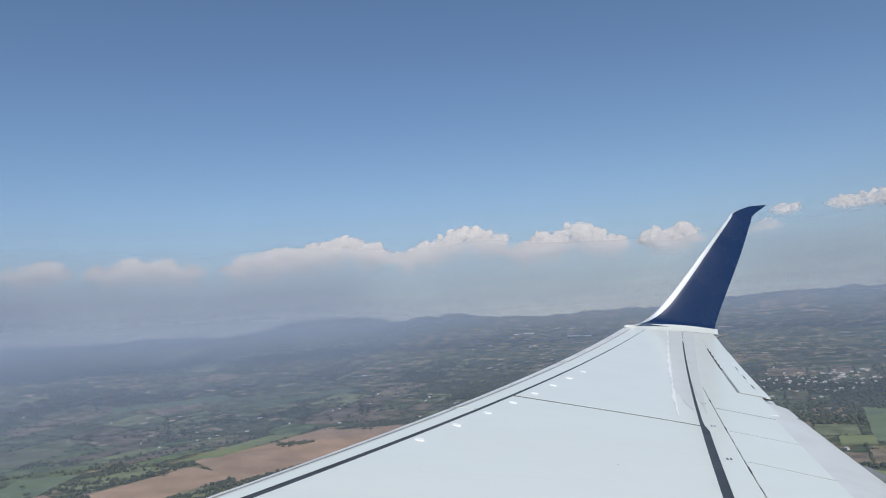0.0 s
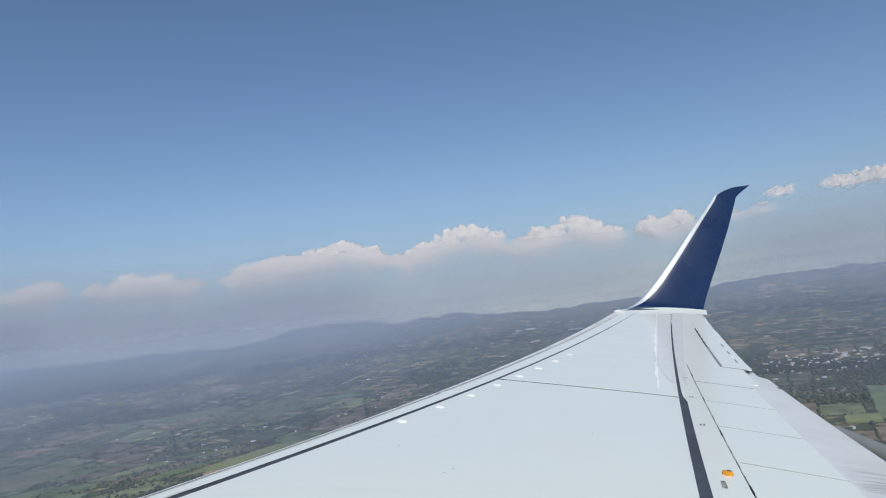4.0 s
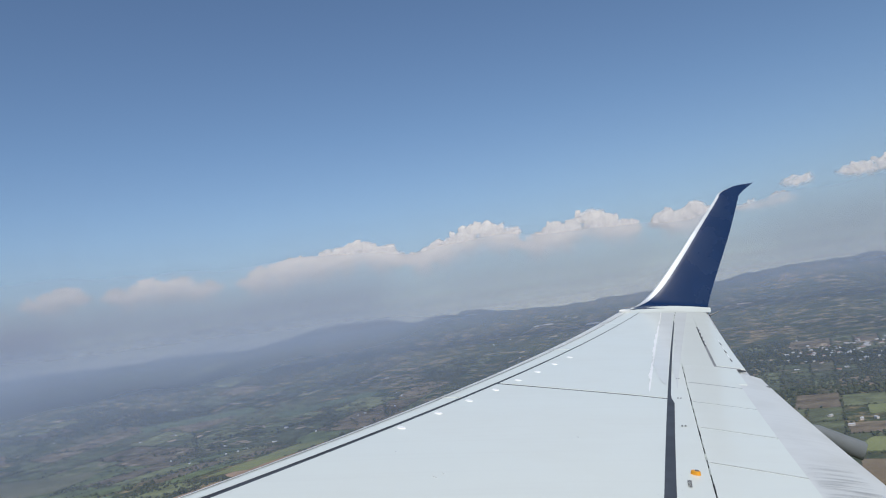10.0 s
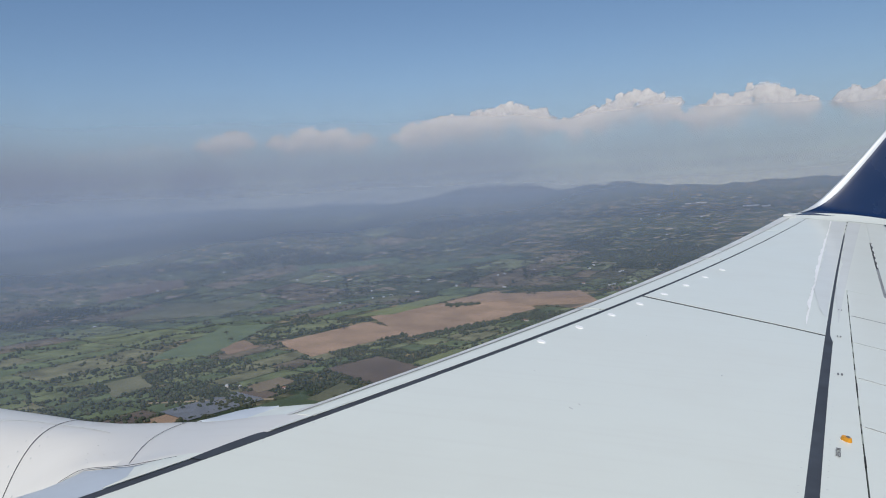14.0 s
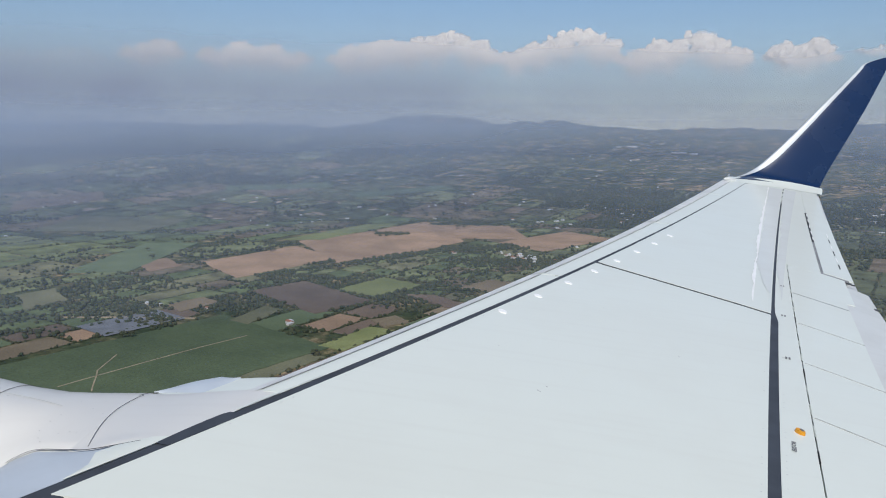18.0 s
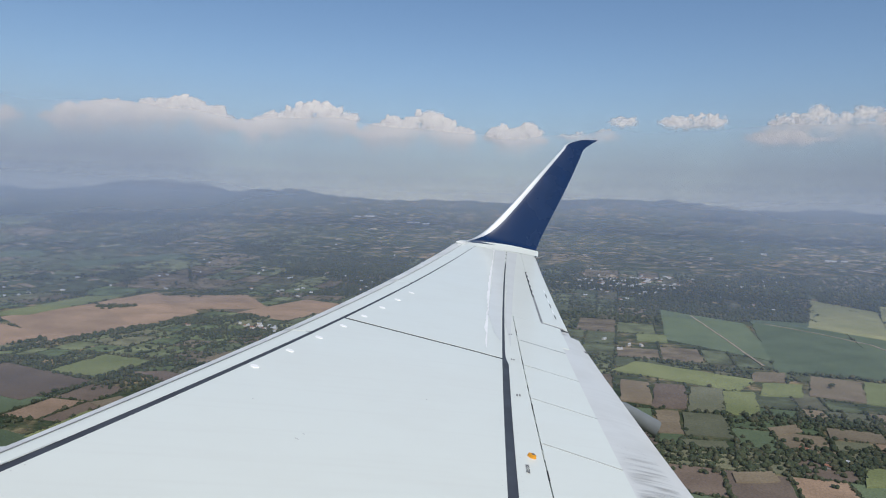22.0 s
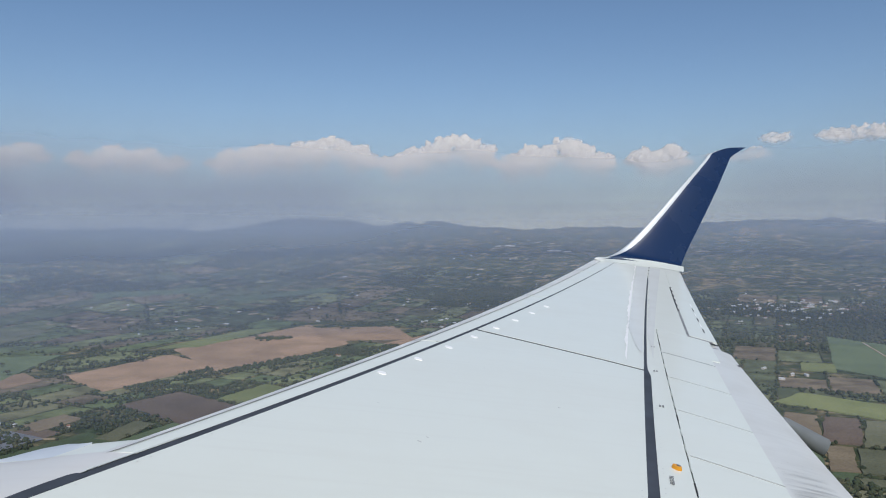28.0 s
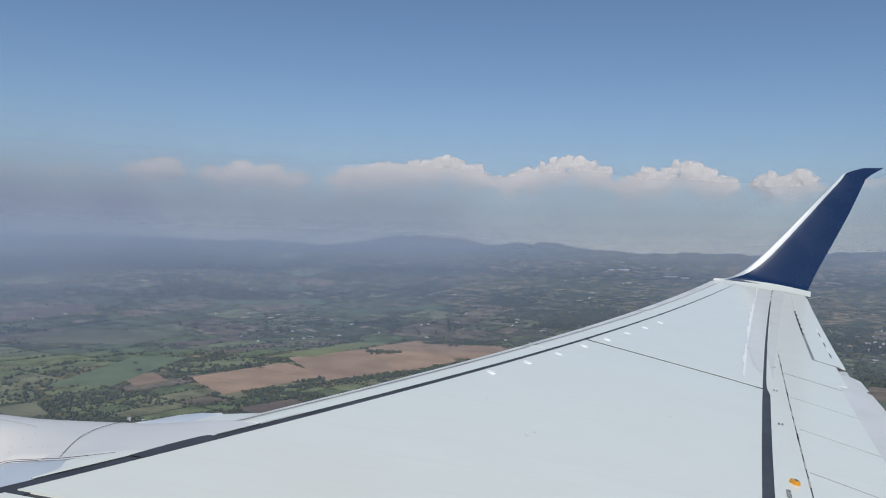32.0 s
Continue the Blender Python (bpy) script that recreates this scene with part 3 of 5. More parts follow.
def add_field(kind_of, corners, z, rnd, wob=2.0):
    bm = bmesh.new()
    field_mesh(bm, corners, z, rnd, wob)
    me = bpy.data.meshes.new("field")
    bm.to_mesh(me)
    bm.free()
    me.materials.append(CROPS[kind_of])
    return tagged(new("field", me), "field of " + CROP_WORDS[kind_of] + " between tree lines", "field", "fields on the plain")


rnd = random.Random(21)
placed = []
for kind_of, cx, cy, a, b, h, s in FIELDS:
    q = quad_of(cx, cy, a, b, h, s)
    placed.append((Vector((cx, cy)), q))
    add_field(kind_of, q, 0.9 + 0.03 * len(placed), rnd)

inv_quads = []
for c, q in placed:
    u, v = (q[1] - q[0]) / 2, (q[3] - q[0]) / 2
    inv_quads.append((c, Matrix(((u.x, v.x), (u.y, v.y))).inverted(), u.length, v.length))


def in_placed(x, y, margin=4.0):
    for c, inv, lu, lv in inv_quads:
        p = inv @ Vector((x - c.x, y - c.y))
        if abs(p.x) < 1 - margin / lu and abs(p.y) < 1 - margin / lv:
            return True
    return False


# the rest of the plain is split again and again into plots along one lattice
E1 = Vector((math.cos(radians(LATTICE)), math.sin(radians(LATTICE))))
E2 = Vector((-E1.y, E1.x))
plots = []


def split(u0, u1, v0, v1, depth):
    a, b = u1 - u0, v1 - v0
    c = E1 * (u0 + u1) / 2 + E2 * (v0 + v1) / 2
    r = c.length
    az = math.degrees(math.atan2(c.x, c.y))
    if depth > 2 and (r > (3400 if az < -20 else 3000) or r < 420 or az < -76 or az > 50):
        return
    big = 1.0 + 0.5 * noise.noise(Vector((c.x * 0.0016, c.y * 0.0016, 5))) + max(0, (r - 1500) / 1800) + (0.9 if c.x < -750 and r > 1650 else 0)
    if (a < 74 * big and b < 134 * big) or (depth > 5 and rnd.random() < 0.07):
        plots.append((u0, u1, v0, v1))
        return
    if a / 74 > b / 134:
        m = u0 + a * rnd.uniform(0.36, 0.64)
        split(u0, m, v0, v1, depth + 1)
        split(m, u1, v0, v1, depth + 1)
    else:
        m = v0 + b * rnd.uniform(0.36, 0.64)
        split(u0, u1, v0, m, depth + 1)
        split(u0, u1, m, v1, depth + 1)


for iu in range(-8, 6):
    for iv in range(-1, 7):
        split(iu * 450, iu * 450 + 450, iv * 450, iv * 450 + 450, 0)

near_trees, far_bm, west_bm = [], bmesh.new(), bmesh.new()     # trees as x, y, size


def spot(u, v):
    p = E1 * u + E2 * v
    return p.x, p.y


def wooded(x, y):
    """Woodland share: thick to the east of the plain and beyond it, in belts elsewhere."""
    n = noise.fractal(Vector((x * 0.0022, y * 0.0022, 9)), 0.9, 2.1, 4)
    r = math.hypot(x, y)
    return n + 0.14 * min(1, max(0, (x + 250) / 500)) * min(1, max(0, (y - 1500) / 300)) + 0.75 * min(1, max(0, (r - (2150 if x > -500 else 2150 + min(1000, -(x + 500) * 1.8))) / 400)) - 0.15


near_count = 0
for u0, u1, v0, v1 in plots:
    cu, cv = (u0 + u1) / 2, (v0 + v1) / 2
    x, y = spot(cu, cv)
    r = math.hypot(x, y)
    step = 5.6 if r < 1300 else (7.0 if r < 1900 else 9.5)
    w = wooded(x, y)
    taken = in_placed(x, y, -6)
    if w > 0.40:
        for i in range(int((u1 - u0) / step) + 1):
            for j in range(int((v1 - v0) / step) + 1):
                if rnd.random() < (0.66 if w > 0.55 else 0.45):
                    px, py = spot(u0 + i * step + rnd.uniform(-4, 4), v0 + j * step + rnd.uniform(-4, 4))
                    near_trees.append((px, py, step * rnd.uniform(0.32, 0.62)))
        if rnd.random() < (0.7 if w > 0.55 else 0.35):
            continue
    if not taken:
        g = rnd.uniform(1.5, 4)
        q = [Vector(spot(*p)) for p in ((u0 + g, v0 + g), (u1 - g, v0 + g), (u1 - g, v1 - g), (u0 + g, v1 - g))]
        if r < 1250 and near_count < 290:
            kind_of = rnd.choices(("olive", "green", "plough", "tan", "lime", "dark", "peach"), (6, 3, 4, 5, 2, 2, 1))[0]
            add_field(kind_of, q, 0.45, rnd, 1.5)
            near_count += 1
        else:
            field_mesh(west_bm if x < -450 and 1250 < r < 2400 else far_bm, q, 0.45, rnd, 2.0)
    # hedges with trees on two sides of the plot
    for (ua, va), (ub, vb) in (((u0, v0), (u1, v0)), ((u0, v0), (u0, v1))):
        full = rnd.choice((0.35, 0.65, 0.85, 0.97))
        n = int(math.hypot(ub - ua, vb - va) / (3.8 if r < 1300 else 5.2))
        for k in range(n):
            if rnd.random() < full:
                t = (k + rnd.random()) / n
                px, py = spot(ua + (ub - ua) * t + rnd.uniform(-2, 2), va + (vb - va) * t + rnd.uniform(-2, 2))
                near_trees.append((px, py, rnd.uniform(1.1, 2.6) if rnd.random() < 0.85 else rnd.uniform(2.6, 4.6)))

for name, b, mat, label in (("far_fields", far_bm, FAR_CROPS, "patchwork of small green and brown fields"), ("west_fields", west_bm, WEST_CROPS, "wide green pasture plots between hedges")):
    me = bpy.data.meshes.new(name)
    b.to_mesh(me)
    b.free()
    me.materials.append(mat)
    tagged(new(name, me), label, "field", kind="stuff")

# wooded belts along the large fields
for cx, cy, a, b, h in ((-735, 1490, 580, 44, 62), (-540, 1760, 220, 100, 40), (-420, 1600, 330, 90, 20), (-575, 1165, 60, 200, 60), (-640, 890, 40, 260, 70), (-610, 800, 260, 40, 74), (-900, 930, 50, 330, 66), (-1080, 1010, 330, 60, 70),
                        (-1000, 900, 200, 70, -12), (500, 1060, 300, 90, -10), (390, 900, 330, 120, -6), (580, 900, 200, 90, 20), (490, 1390, 40, 260, 62), (960, 1690, 330, 26, -65), (800, 1330, 420, 30, -14)):
    ux, uy = math.cos(radians(h)), math.sin(radians(h))
    n = int(a * b / 62)
    for _ in range(n):
        s, t = rnd.uniform(-a / 2, a / 2), rnd.gauss(0, b / 4)
        near_trees.append((cx + ux * s - uy * t, cy + uy * s + ux * t, rnd.uniform(2.0, 4.8)))
belt = random.Random(77)
for k in range(150):
    aa, rr = radians(belt.uniform(-64, -6)), 1250 + 1750 * belt.random() ** 1.2
    cx, cy, turn = rr * math.sin(aa), rr * math.cos(aa), radians(-22 + belt.gauss(0, 9) + (90 if belt.random() < 0.2 else 0))
    a = belt.uniform(90, 420)
    wide = belt.uniform(3, 7) if k % 4 else belt.uniform(14, 26)
    for _ in range(int(a / (7.5 if k % 4 else 3.2))):
        s, t = belt.uniform(-a / 2, a / 2), belt.gauss(0, wide)
        near_trees.append((cx + math.cos(turn) * s + math.sin(turn) * t, cy - math.sin(turn) * s + math.cos(turn) * t, belt.uniform(2.2, 4.8)))
GROVE = (-867, 1880)
for _ in range(210):
    a, q = belt.uniform(0, 6.283), math.sqrt(belt.random())
    near_trees.append((GROVE[0] + 46 * q * math.cos(a) + 8 * q * math.sin(a), GROVE[1] + 17 * q * math.sin(a) + 16 * q * math.cos(a), belt.uniform(2.2, 4.0)))
near_trees = [t for t in near_trees if not in_placed(t[0], t[1], 2) or math.hypot(t[0] - GROVE[0], t[1] - GROVE[1]) < 48]


# ---- trees ----
def lump_set(level, count, jag, seed):
    base_v, base_f = unit_puff(level)
    r = np.random.RandomState(seed)
    return [base_v * (1 + jag * r.uniform(-1, 1, (len(base_v), 1))) for _ in range(count)], base_f


def woods(name, trees, lumps, variants, faces, squash, mat, label, seed):
    """Many crowns in one mesh, each of a few lumps, set into the land."""
    r = np.random.RandomState(seed)
    n = len(trees)
    tx = np.array([t[:2] for t in trees])
    ts = np.array([t[2] for t in trees])
    tz = np.array([hill(*p) if math.hypot(*p) > 2400 else 0.0 for p in tx])
    vs, fs, at = [], [], 0
    lib = np.array(variants)
    for k in range(lumps):
        pick = r.randint(0, len(lib), n)
        size = ts * (r.uniform(0.75, 1.1, n) if k == 0 else r.uniform(0.35, 0.7, n))
        off = r.uniform(-1, 1, (n, 2)) * ts[:, None] * (0.15 if k == 0 else 0.85)
        rot = r.uniform(0, 6.283, n)
        v = lib[pick]
        cx, sx = np.cos(rot)[:, None], np.sin(rot)[:, None]
        q = np.empty_like(v)
        q[:, :, 0] = (v[:, :, 0] * cx - v[:, :, 1] * sx) * size[:, None] + (tx[:, 0] + off[:, 0])[:, None]
        q[:, :, 1] = (v[:, :, 0] * sx + v[:, :, 1] * cx) * size[:, None] + (tx[:, 1] + off[:, 1])[:, None]
        h = size * squash * r.uniform(0.75, 1.25, n)
        q[:, :, 2] = v[:, :, 2] * h[:, None] + (tz + h * r.uniform(0.55, 0.95, n))[:, None]
        m = v.shape[1]
        vs.append(q.reshape(-1, 3))
        fs.append((faces[None] + (at + np.arange(n) * m)[:, None, None]).reshape(-1, 3))
        at += n * m
    return tagged(joined(name, vs, fs, mat), label, "trees", kind="stuff")


VAR, VARF = lump_set(1, 14, 0.30, 4)
a_trees = [t for t in near_trees if math.hypot(t[0], t[1]) < 1150]
b_trees = [t for t in near_trees if math.hypot(t[0], t[1]) >= 1150]
woods("hedgerow_trees", a_trees, 4, VAR, VARF, 0.85, LEAVES, "dark green hedgerow trees and small woods", 11)
woods("plain_woodland", b_trees, 1, VAR, VARF, 0.85, LEAVES, "dark green tree belts across the plain", 12)
hill_trees = []
for _ in range(26000):
    rr, aa = 2250 + 1750 * rnd.random() ** 1.3, radians(rnd.uniform(-76, 50))
    x, y = rr * math.sin(aa), rr * math.cos(aa)
    if aa < radians(-20) and rr < 3150 and rnd.random() < 0.9:
        continue
    if noise.fractal(Vector((x * 0.004, y * 0.004, 3)), 0.9, 2.1, 3) > -0.12:
        hill_trees.append((x, y, rnd.uniform(2.4, 5.0)))
VAR0, VARF0 = lump_set(1, 12, 0.35, 8)
woods("hill_woodland", hill_trees, 1, VAR0, VARF0, 0.5, FAR_LEAVES, "hazy dark woodland covering the hills", 13)


# thin clearings and bright roofs scattered over the far woods
far_rnd = random.Random(303)
clear_bm, roof_bm = bmesh.new(), bmesh.new()
for k in range(4600):
    aa, rr = radians(far_rnd.uniform(-76, 50)), 2420 + 1900 * far_rnd.random()
    x, y = rr * math.sin(aa), rr * math.cos(aa)
    patchy = noise.fractal(Vector((x * 0.0016, y * 0.0016, 21)), 0.9, 2.1, 3)
    if patchy < far_rnd.uniform(-0.1, 0.4) or in_placed(x, y, -50):
        continue
    wide, deep = far_rnd.uniform(4, 20) * (2.6 if far_rnd.random() < 0.15 else 1), far_rnd.uniform(3, 13)
    turn = -aa + radians(far_rnd.gauss(0, 38))
    ux, uy = Vector((math.cos(turn), math.sin(turn))) * wide, Vector((-math.sin(turn), math.cos(turn))) * deep
    c = Vector((x, y))
    ring = [c - ux - uy * 0.7, c - ux * 0.3 - uy, c + ux * 0.4 - uy * 0.8, c + ux - uy * 0.4, c + ux * 0.8 + uy * 0.8, c + uy, c - ux * 0.7 + uy * 0.9]
    clear_bm.faces.new([clear_bm.verts.new((p.x, p.y, hill(p.x, p.y) + 1.6)) for p in ring])
for k in range(300):
    aa, rr = radians(far_rnd.uniform(-70, 50)), 2250 + 1850 * far_rnd.random()
    x, y = rr * math.sin(aa) + far_rnd.gauss(0, 20), rr * math.cos(aa) + far_rnd.gauss(0, 12)
    if noise.fractal(Vector((x * 0.0024, y * 0.0024, 44)), 0.9, 2.1, 3) < 0.16:
        continue
    l, w, h = far_rnd.uniform(2, 5) * (2.4 if far_rnd.random() < 0.06 else 1), far_rnd.uniform(1.4, 2.4), far_rnd.uniform(1.6, 2.6)
    z = hill(x, y) + 1.5
    m = Matrix.Translation((x, y, z)) @ Matrix.Rotation(far_rnd.uniform(0, 3.14), 4, "Z")
    low = [roof_bm.verts.new(m @ Vector(p)) for p in ((-l, -w, -2), (l, -w, -2), (l, w, -2), (-l, w, -2))]
    top = [roof_bm.verts.new(m @ Vector(p)) for p in ((-l, -w, h), (l, -w, h), (l, w, h), (-l, w, h))]
    ridge = [roof_bm.verts.new(m @ Vector(p)) for p in ((-l, 0, h + 1.0), (l, 0, h + 1.0))]
    for a in range(4):
        roof_bm.faces.new((low[a], low[(a + 1) % 4], top[(a + 1) % 4], top[a]))
    roof_bm.faces.new((top[0], top[1], ridge[1], ridge[0]))
    roof_bm.faces.new((top[2], top[3], ridge[0], ridge[1]))
    roof_bm.faces.new((top[1], top[2], ridge[1]))
    roof_bm.faces.new((top[3], top[0], ridge[0]))
for name, b, mat, label in (("far_clearings", clear_bm, CLEARINGS, "narrow tan and green clearings in far woodland"), ("far_roofs", roof_bm, ROOFM, "tiny bright roofs scattered through far woodland")):
    me = bpy.data.meshes.new(name)
    b.to_mesh(me)
    b.free()
    me.materials.append(mat)
    tagged(new(name, me), label, "clearings" if name == "far_clearings" else "houses", kind="stuff")


def lone_tree(x, y, height, seed, label):
    r = random.Random(seed)
    tree = thing("tree", label, "tree", "lone trees in the fields")
    tree.location = (x, y, 0.9)
    bm = bmesh.new()
    bmesh.ops.create_cone(bm, segments=8, radius1=height * 0.05, radius2=height * 0.02, depth=height * 0.6, cap_ends=True)
    bmesh.ops.translate(bm, vec=(0, 0, height * 0.3), verts=bm.verts)
    for k in range(4):
        a = k * 1.6 + r.random()
        limb = bmesh.ops.create_cone(bm, segments=6, radius1=height * 0.02, radius2=height * 0.008, depth=height * 0.45, cap_ends=True)["verts"]
        bmesh.ops.transform(bm, matrix=pose(0.14 * height * math.cos(a), 0.14 * height * math.sin(a), height * 0.55, 0, 45, math.degrees(a)), verts=limb)
    part("trunk", bm, BARK, tree)
    vs, fs, at = [], [], 0
    for k in range(26):
        a, q = r.uniform(0, 6.28), math.sqrt(r.random())
        s = height * r.uniform(0.10, 0.20)
        c = np.array((q * 0.52 * height * math.cos(a), q * 0.52 * height * math.sin(a), height * (0.62 + 0.3 * (1 - q * q) * r.random())))
        vs.append(VAR[k % 14] * s * np.array((1, 1, 0.7)) + c)
        fs.append(VARF + at)
        at += len(VAR[0])
    crown = joined("crown", vs, fs, LEAVES)
    crown.parent = tree


for i, (x, y, h, text) in enumerate(((-1035, 1490, 15, "broad dark tree standing in bare peach field"), (-1008, 1500, 16, "broad dark tree standing in bare peach field"), (-786, 800, 11, "pair of round trees beside pasture"), (-779, 806, 10, "pair of round trees beside pasture"),
                                     (-1380, 1300, 14, "dark round tree alone in green field"), (-735, 2050, 14, "dark tree at far edge of peach field"), (-718, 2056, 11, "dark tree at far edge of peach field"), (-495, 830, 9, "dark bush at edge of green field"),
                                     (635, 1266, 9, "small tree in ploughed field"), (643, 1278, 8, "small tree in ploughed field"), (-1190, 1310, 12, "lone tree in green pasture"), (-1275, 1390, 10, "lone tree in green pasture"))):
    lone_tree(x, y, h, i + 40, text)


# ---- houses ----
def house(x, y, w, l, h, turn, roof_mat, label):
    ob = thing("house", label, "house", "houses among the trees")
    ob.matrix_world = pose(x, y, hill(x, y), 0, 0, turn)
    bm = bmesh.new()
    bmesh.ops.create_cube(bm, size=1)
    bmesh.ops.transform(bm, matrix=Matrix.Translation((0, 0, h / 2 - 0.4)) @ Matrix.Diagonal((l, w, h + 0.8, 1)), verts=bm.verts)
    part("wall", bm, WALLM, ob)
    bm = bmesh.new()
    e, k = 0.5, h + w * 0.22
    p = [bm.verts.new(q) for q in ((-l / 2 - e, -w / 2 - e, h), (l / 2 + e, -w / 2 - e, h), (l / 2 + e, 0, k), (-l / 2 - e, 0, k), (l / 2 + e, w / 2 + e, h), (-l / 2 - e, w / 2 + e, h))]
    for f in ((0, 1, 2, 3), (3, 2, 4, 5), (1, 4, 2), (0, 3, 5), (0, 5, 4, 1)):
        bm.faces.new([p[i] for i in f])
    part("roof", bm, roof_mat, ob)
    return ob


for cx, cy, sx, sy, n in ((598, 2688, 95, 75, 84), (-457, 1652, 60, 26, 16), (-600, 960, 24, 11, 4), (-860, 975, 44, 10, 7), (470, 900, 70, 26, 3), (336, 1581, 60, 30, 4), (-330, 1900, 180, 80, 12), (-150, 2450, 300, 160, 22), (900, 2500, 260, 160, 18), (-900, 2300, 300, 160, 12)):
    for k in range(n):
        x, y = cx + rnd.gauss(0, sx), cy + rnd.gauss(0, sy)
        if in_placed(x, y, -8):
            continue
        white = rnd.random() < 0.72
        big = 1.1 if cy > 2000 else 1.0
        house(x, y, rnd.uniform(5, 8) * big, rnd.uniform(7, 14) * big, rnd.uniform(3, 4), rnd.uniform(0, 180), ROOFM if white else TILEM,
              "small house with bright sheet roof among trees" if white else "small house with red-brown roof among trees")
for az, rr, l, w in ((-3.6, 3900, 70, 12), (-2.6, 3890, 40, 10), (-6.9, 4100, 55, 12), (-7.8, 4080, 30, 10), (26.1, 3400, 40, 12), (26.9, 3390, 22, 10), (30.3, 3350, 34, 12), (21.9, 3450, 22, 10)):
    x, y = rr * math.sin(radians(az)), rr * math.cos(radians(az))
    ob = house(x, y, w, l, 4, -az, ROOFM, "long white warehouse roof on hazy slope")
    ob["category"] = "warehouse"

# ---- tracks, glass-house sheets and a mast ----
def track(points, width, label, z=2.3):
    bm = bmesh.new()
    prev = None
    pts = [Vector(p) for p in points]
    fine = []
    for a, b in zip(pts, pts[1:]):
        n = max(2, int((b - a).length / 25))
        fine += [a.lerp(b, i / n) + Vector((rnd.uniform(-1, 1), rnd.uniform(-1, 1))) for i in range(n)]
    fine.append(pts[-1])
    for i, p in enumerate(fine):
        d = (fine[min(i + 1, len(fine) - 1)] - fine[max(i - 1, 0)]).normalized()
        s = Vector((-d.y, d.x)) * width / 2
        cur = [bm.verts.new((q.x, q.y, z)) for q in (p - s, p + s)] + [bm.verts.new((q.x, q.y, 0.1)) for q in (p + s * 1.1, p - s * 1.1)]
        if prev:
            for k in range(4):
                bm.faces.new((prev[k], prev[(k + 1) % 4], cur[(k + 1) % 4], cur[k]))
        prev = cur
    bmesh.ops.recalc_face_normals(bm, faces=bm.faces[:])
    me = bpy.data.meshes.new("track")
    bm.to_mesh(me)
    bm.free()
    me.materials.append(DIRT)
    tagged(new("track", me), label, "track", kind="structure")


track([(641, 2066), (615, 1740), (587, 1431)], 5, "pale dirt track across green cane field")
track([(800, 1960), (880, 1830), (934, 1700), (933, 1561)], 5, "pale dirt track beside tree line")
track([(-705, 613), (-684, 699), (-662, 782), (-632, 873)], 1.6, "thin dirt track through dark green field", 1.5)
track([(-658, 617), (-707, 675), (-735, 734)], 1.6, "faint bent track in dark green field", 1.5)
track([(-960, 850), (-860, 890), (-760, 925)], 3, "pale farm road beside sheds")

panels = thing("solar_array", "rows of grey-blue solar panels in a field", "solar array")
c, s = math.cos(radians(73)), math.sin(radians(73))
for k in range(11):
    t = -38 + 7.5 * k
    bm = bmesh.new()
    bmesh.ops.create_cube(bm, size=1)
    bmesh.ops.transform(bm, matrix=pose(-834 - s * t, 868 + c * t, 2.0, 12, 0, 73) @ Matrix.Diagonal((132, 5.6, 0.2, 1)), verts=bm.verts)
    row = part("solar_panel", bm, PANELM, panels)
    for e in (-60, -40, -20, 0, 20, 40, 60):
        bm = bmesh.new()
        bmesh.ops.create_cube(bm, size=1)
        bmesh.ops.transform(bm, matrix=pose(-834 - s * t + c * e, 868 + c * t + s * e, 0.9, 0, 0, 73) @ Matrix.Diagonal((0.3, 0.3, 2.2, 1)), verts=bm.verts)
        part("post", bm, FAIRM, row)


# ---- aircraft: its own frame has x aft, y out along the wing, z up, from the window seat ----
aircraft = thing("aircraft", "white airliner wing with dark blue winglet and engine", "aircraft")
aircraft.matrix_world = pose(0, 0, ALT, -4.224, 7.205, 17.066)


def z_mid(y):
    return -1.3976 + 0.10018 * y + 0.00399 * y * y


def x_le(y):
    return -3.181 + 0.508 * y


def x_slat(y):
    return -3.065 + 0.5316 * y


def x_gap(y):
    return 1.322 + 0.3487 * (y - 3.513) + 0.0015 * (y - 3.513) ** 2


def x_te(y):
    return 1.167 + 0.3333 * y


def z_top(x, y):
    """Upper skin: the swept, flexed wing with its rounded nose and falling tail."""
    c = x_te(y) - x_le(y)
    s = (x - x_le(y)) / c
    nose = max(0.0, 1 - s / 0.045)
    return z_mid(y) + c * (0.010 * (1 - ((s - 0.38) / 0.62) ** 2) - 0.008 * nose ** 2 - 0.012 * max(0, s - 0.6))


def side(bm, rim, thick):
    """A skirt down from a rim, with a sharp edge where it meets the top."""
    low = [bm.verts.new(v.co - Vector((0, 0, thick))) for v in rim]
    for i in range(len(rim) - 1):
        bm.faces.new((rim[i], rim[i + 1], low[i + 1], low[i]))
        bm.edges.get((rim[i], rim[i + 1])).smooth = False


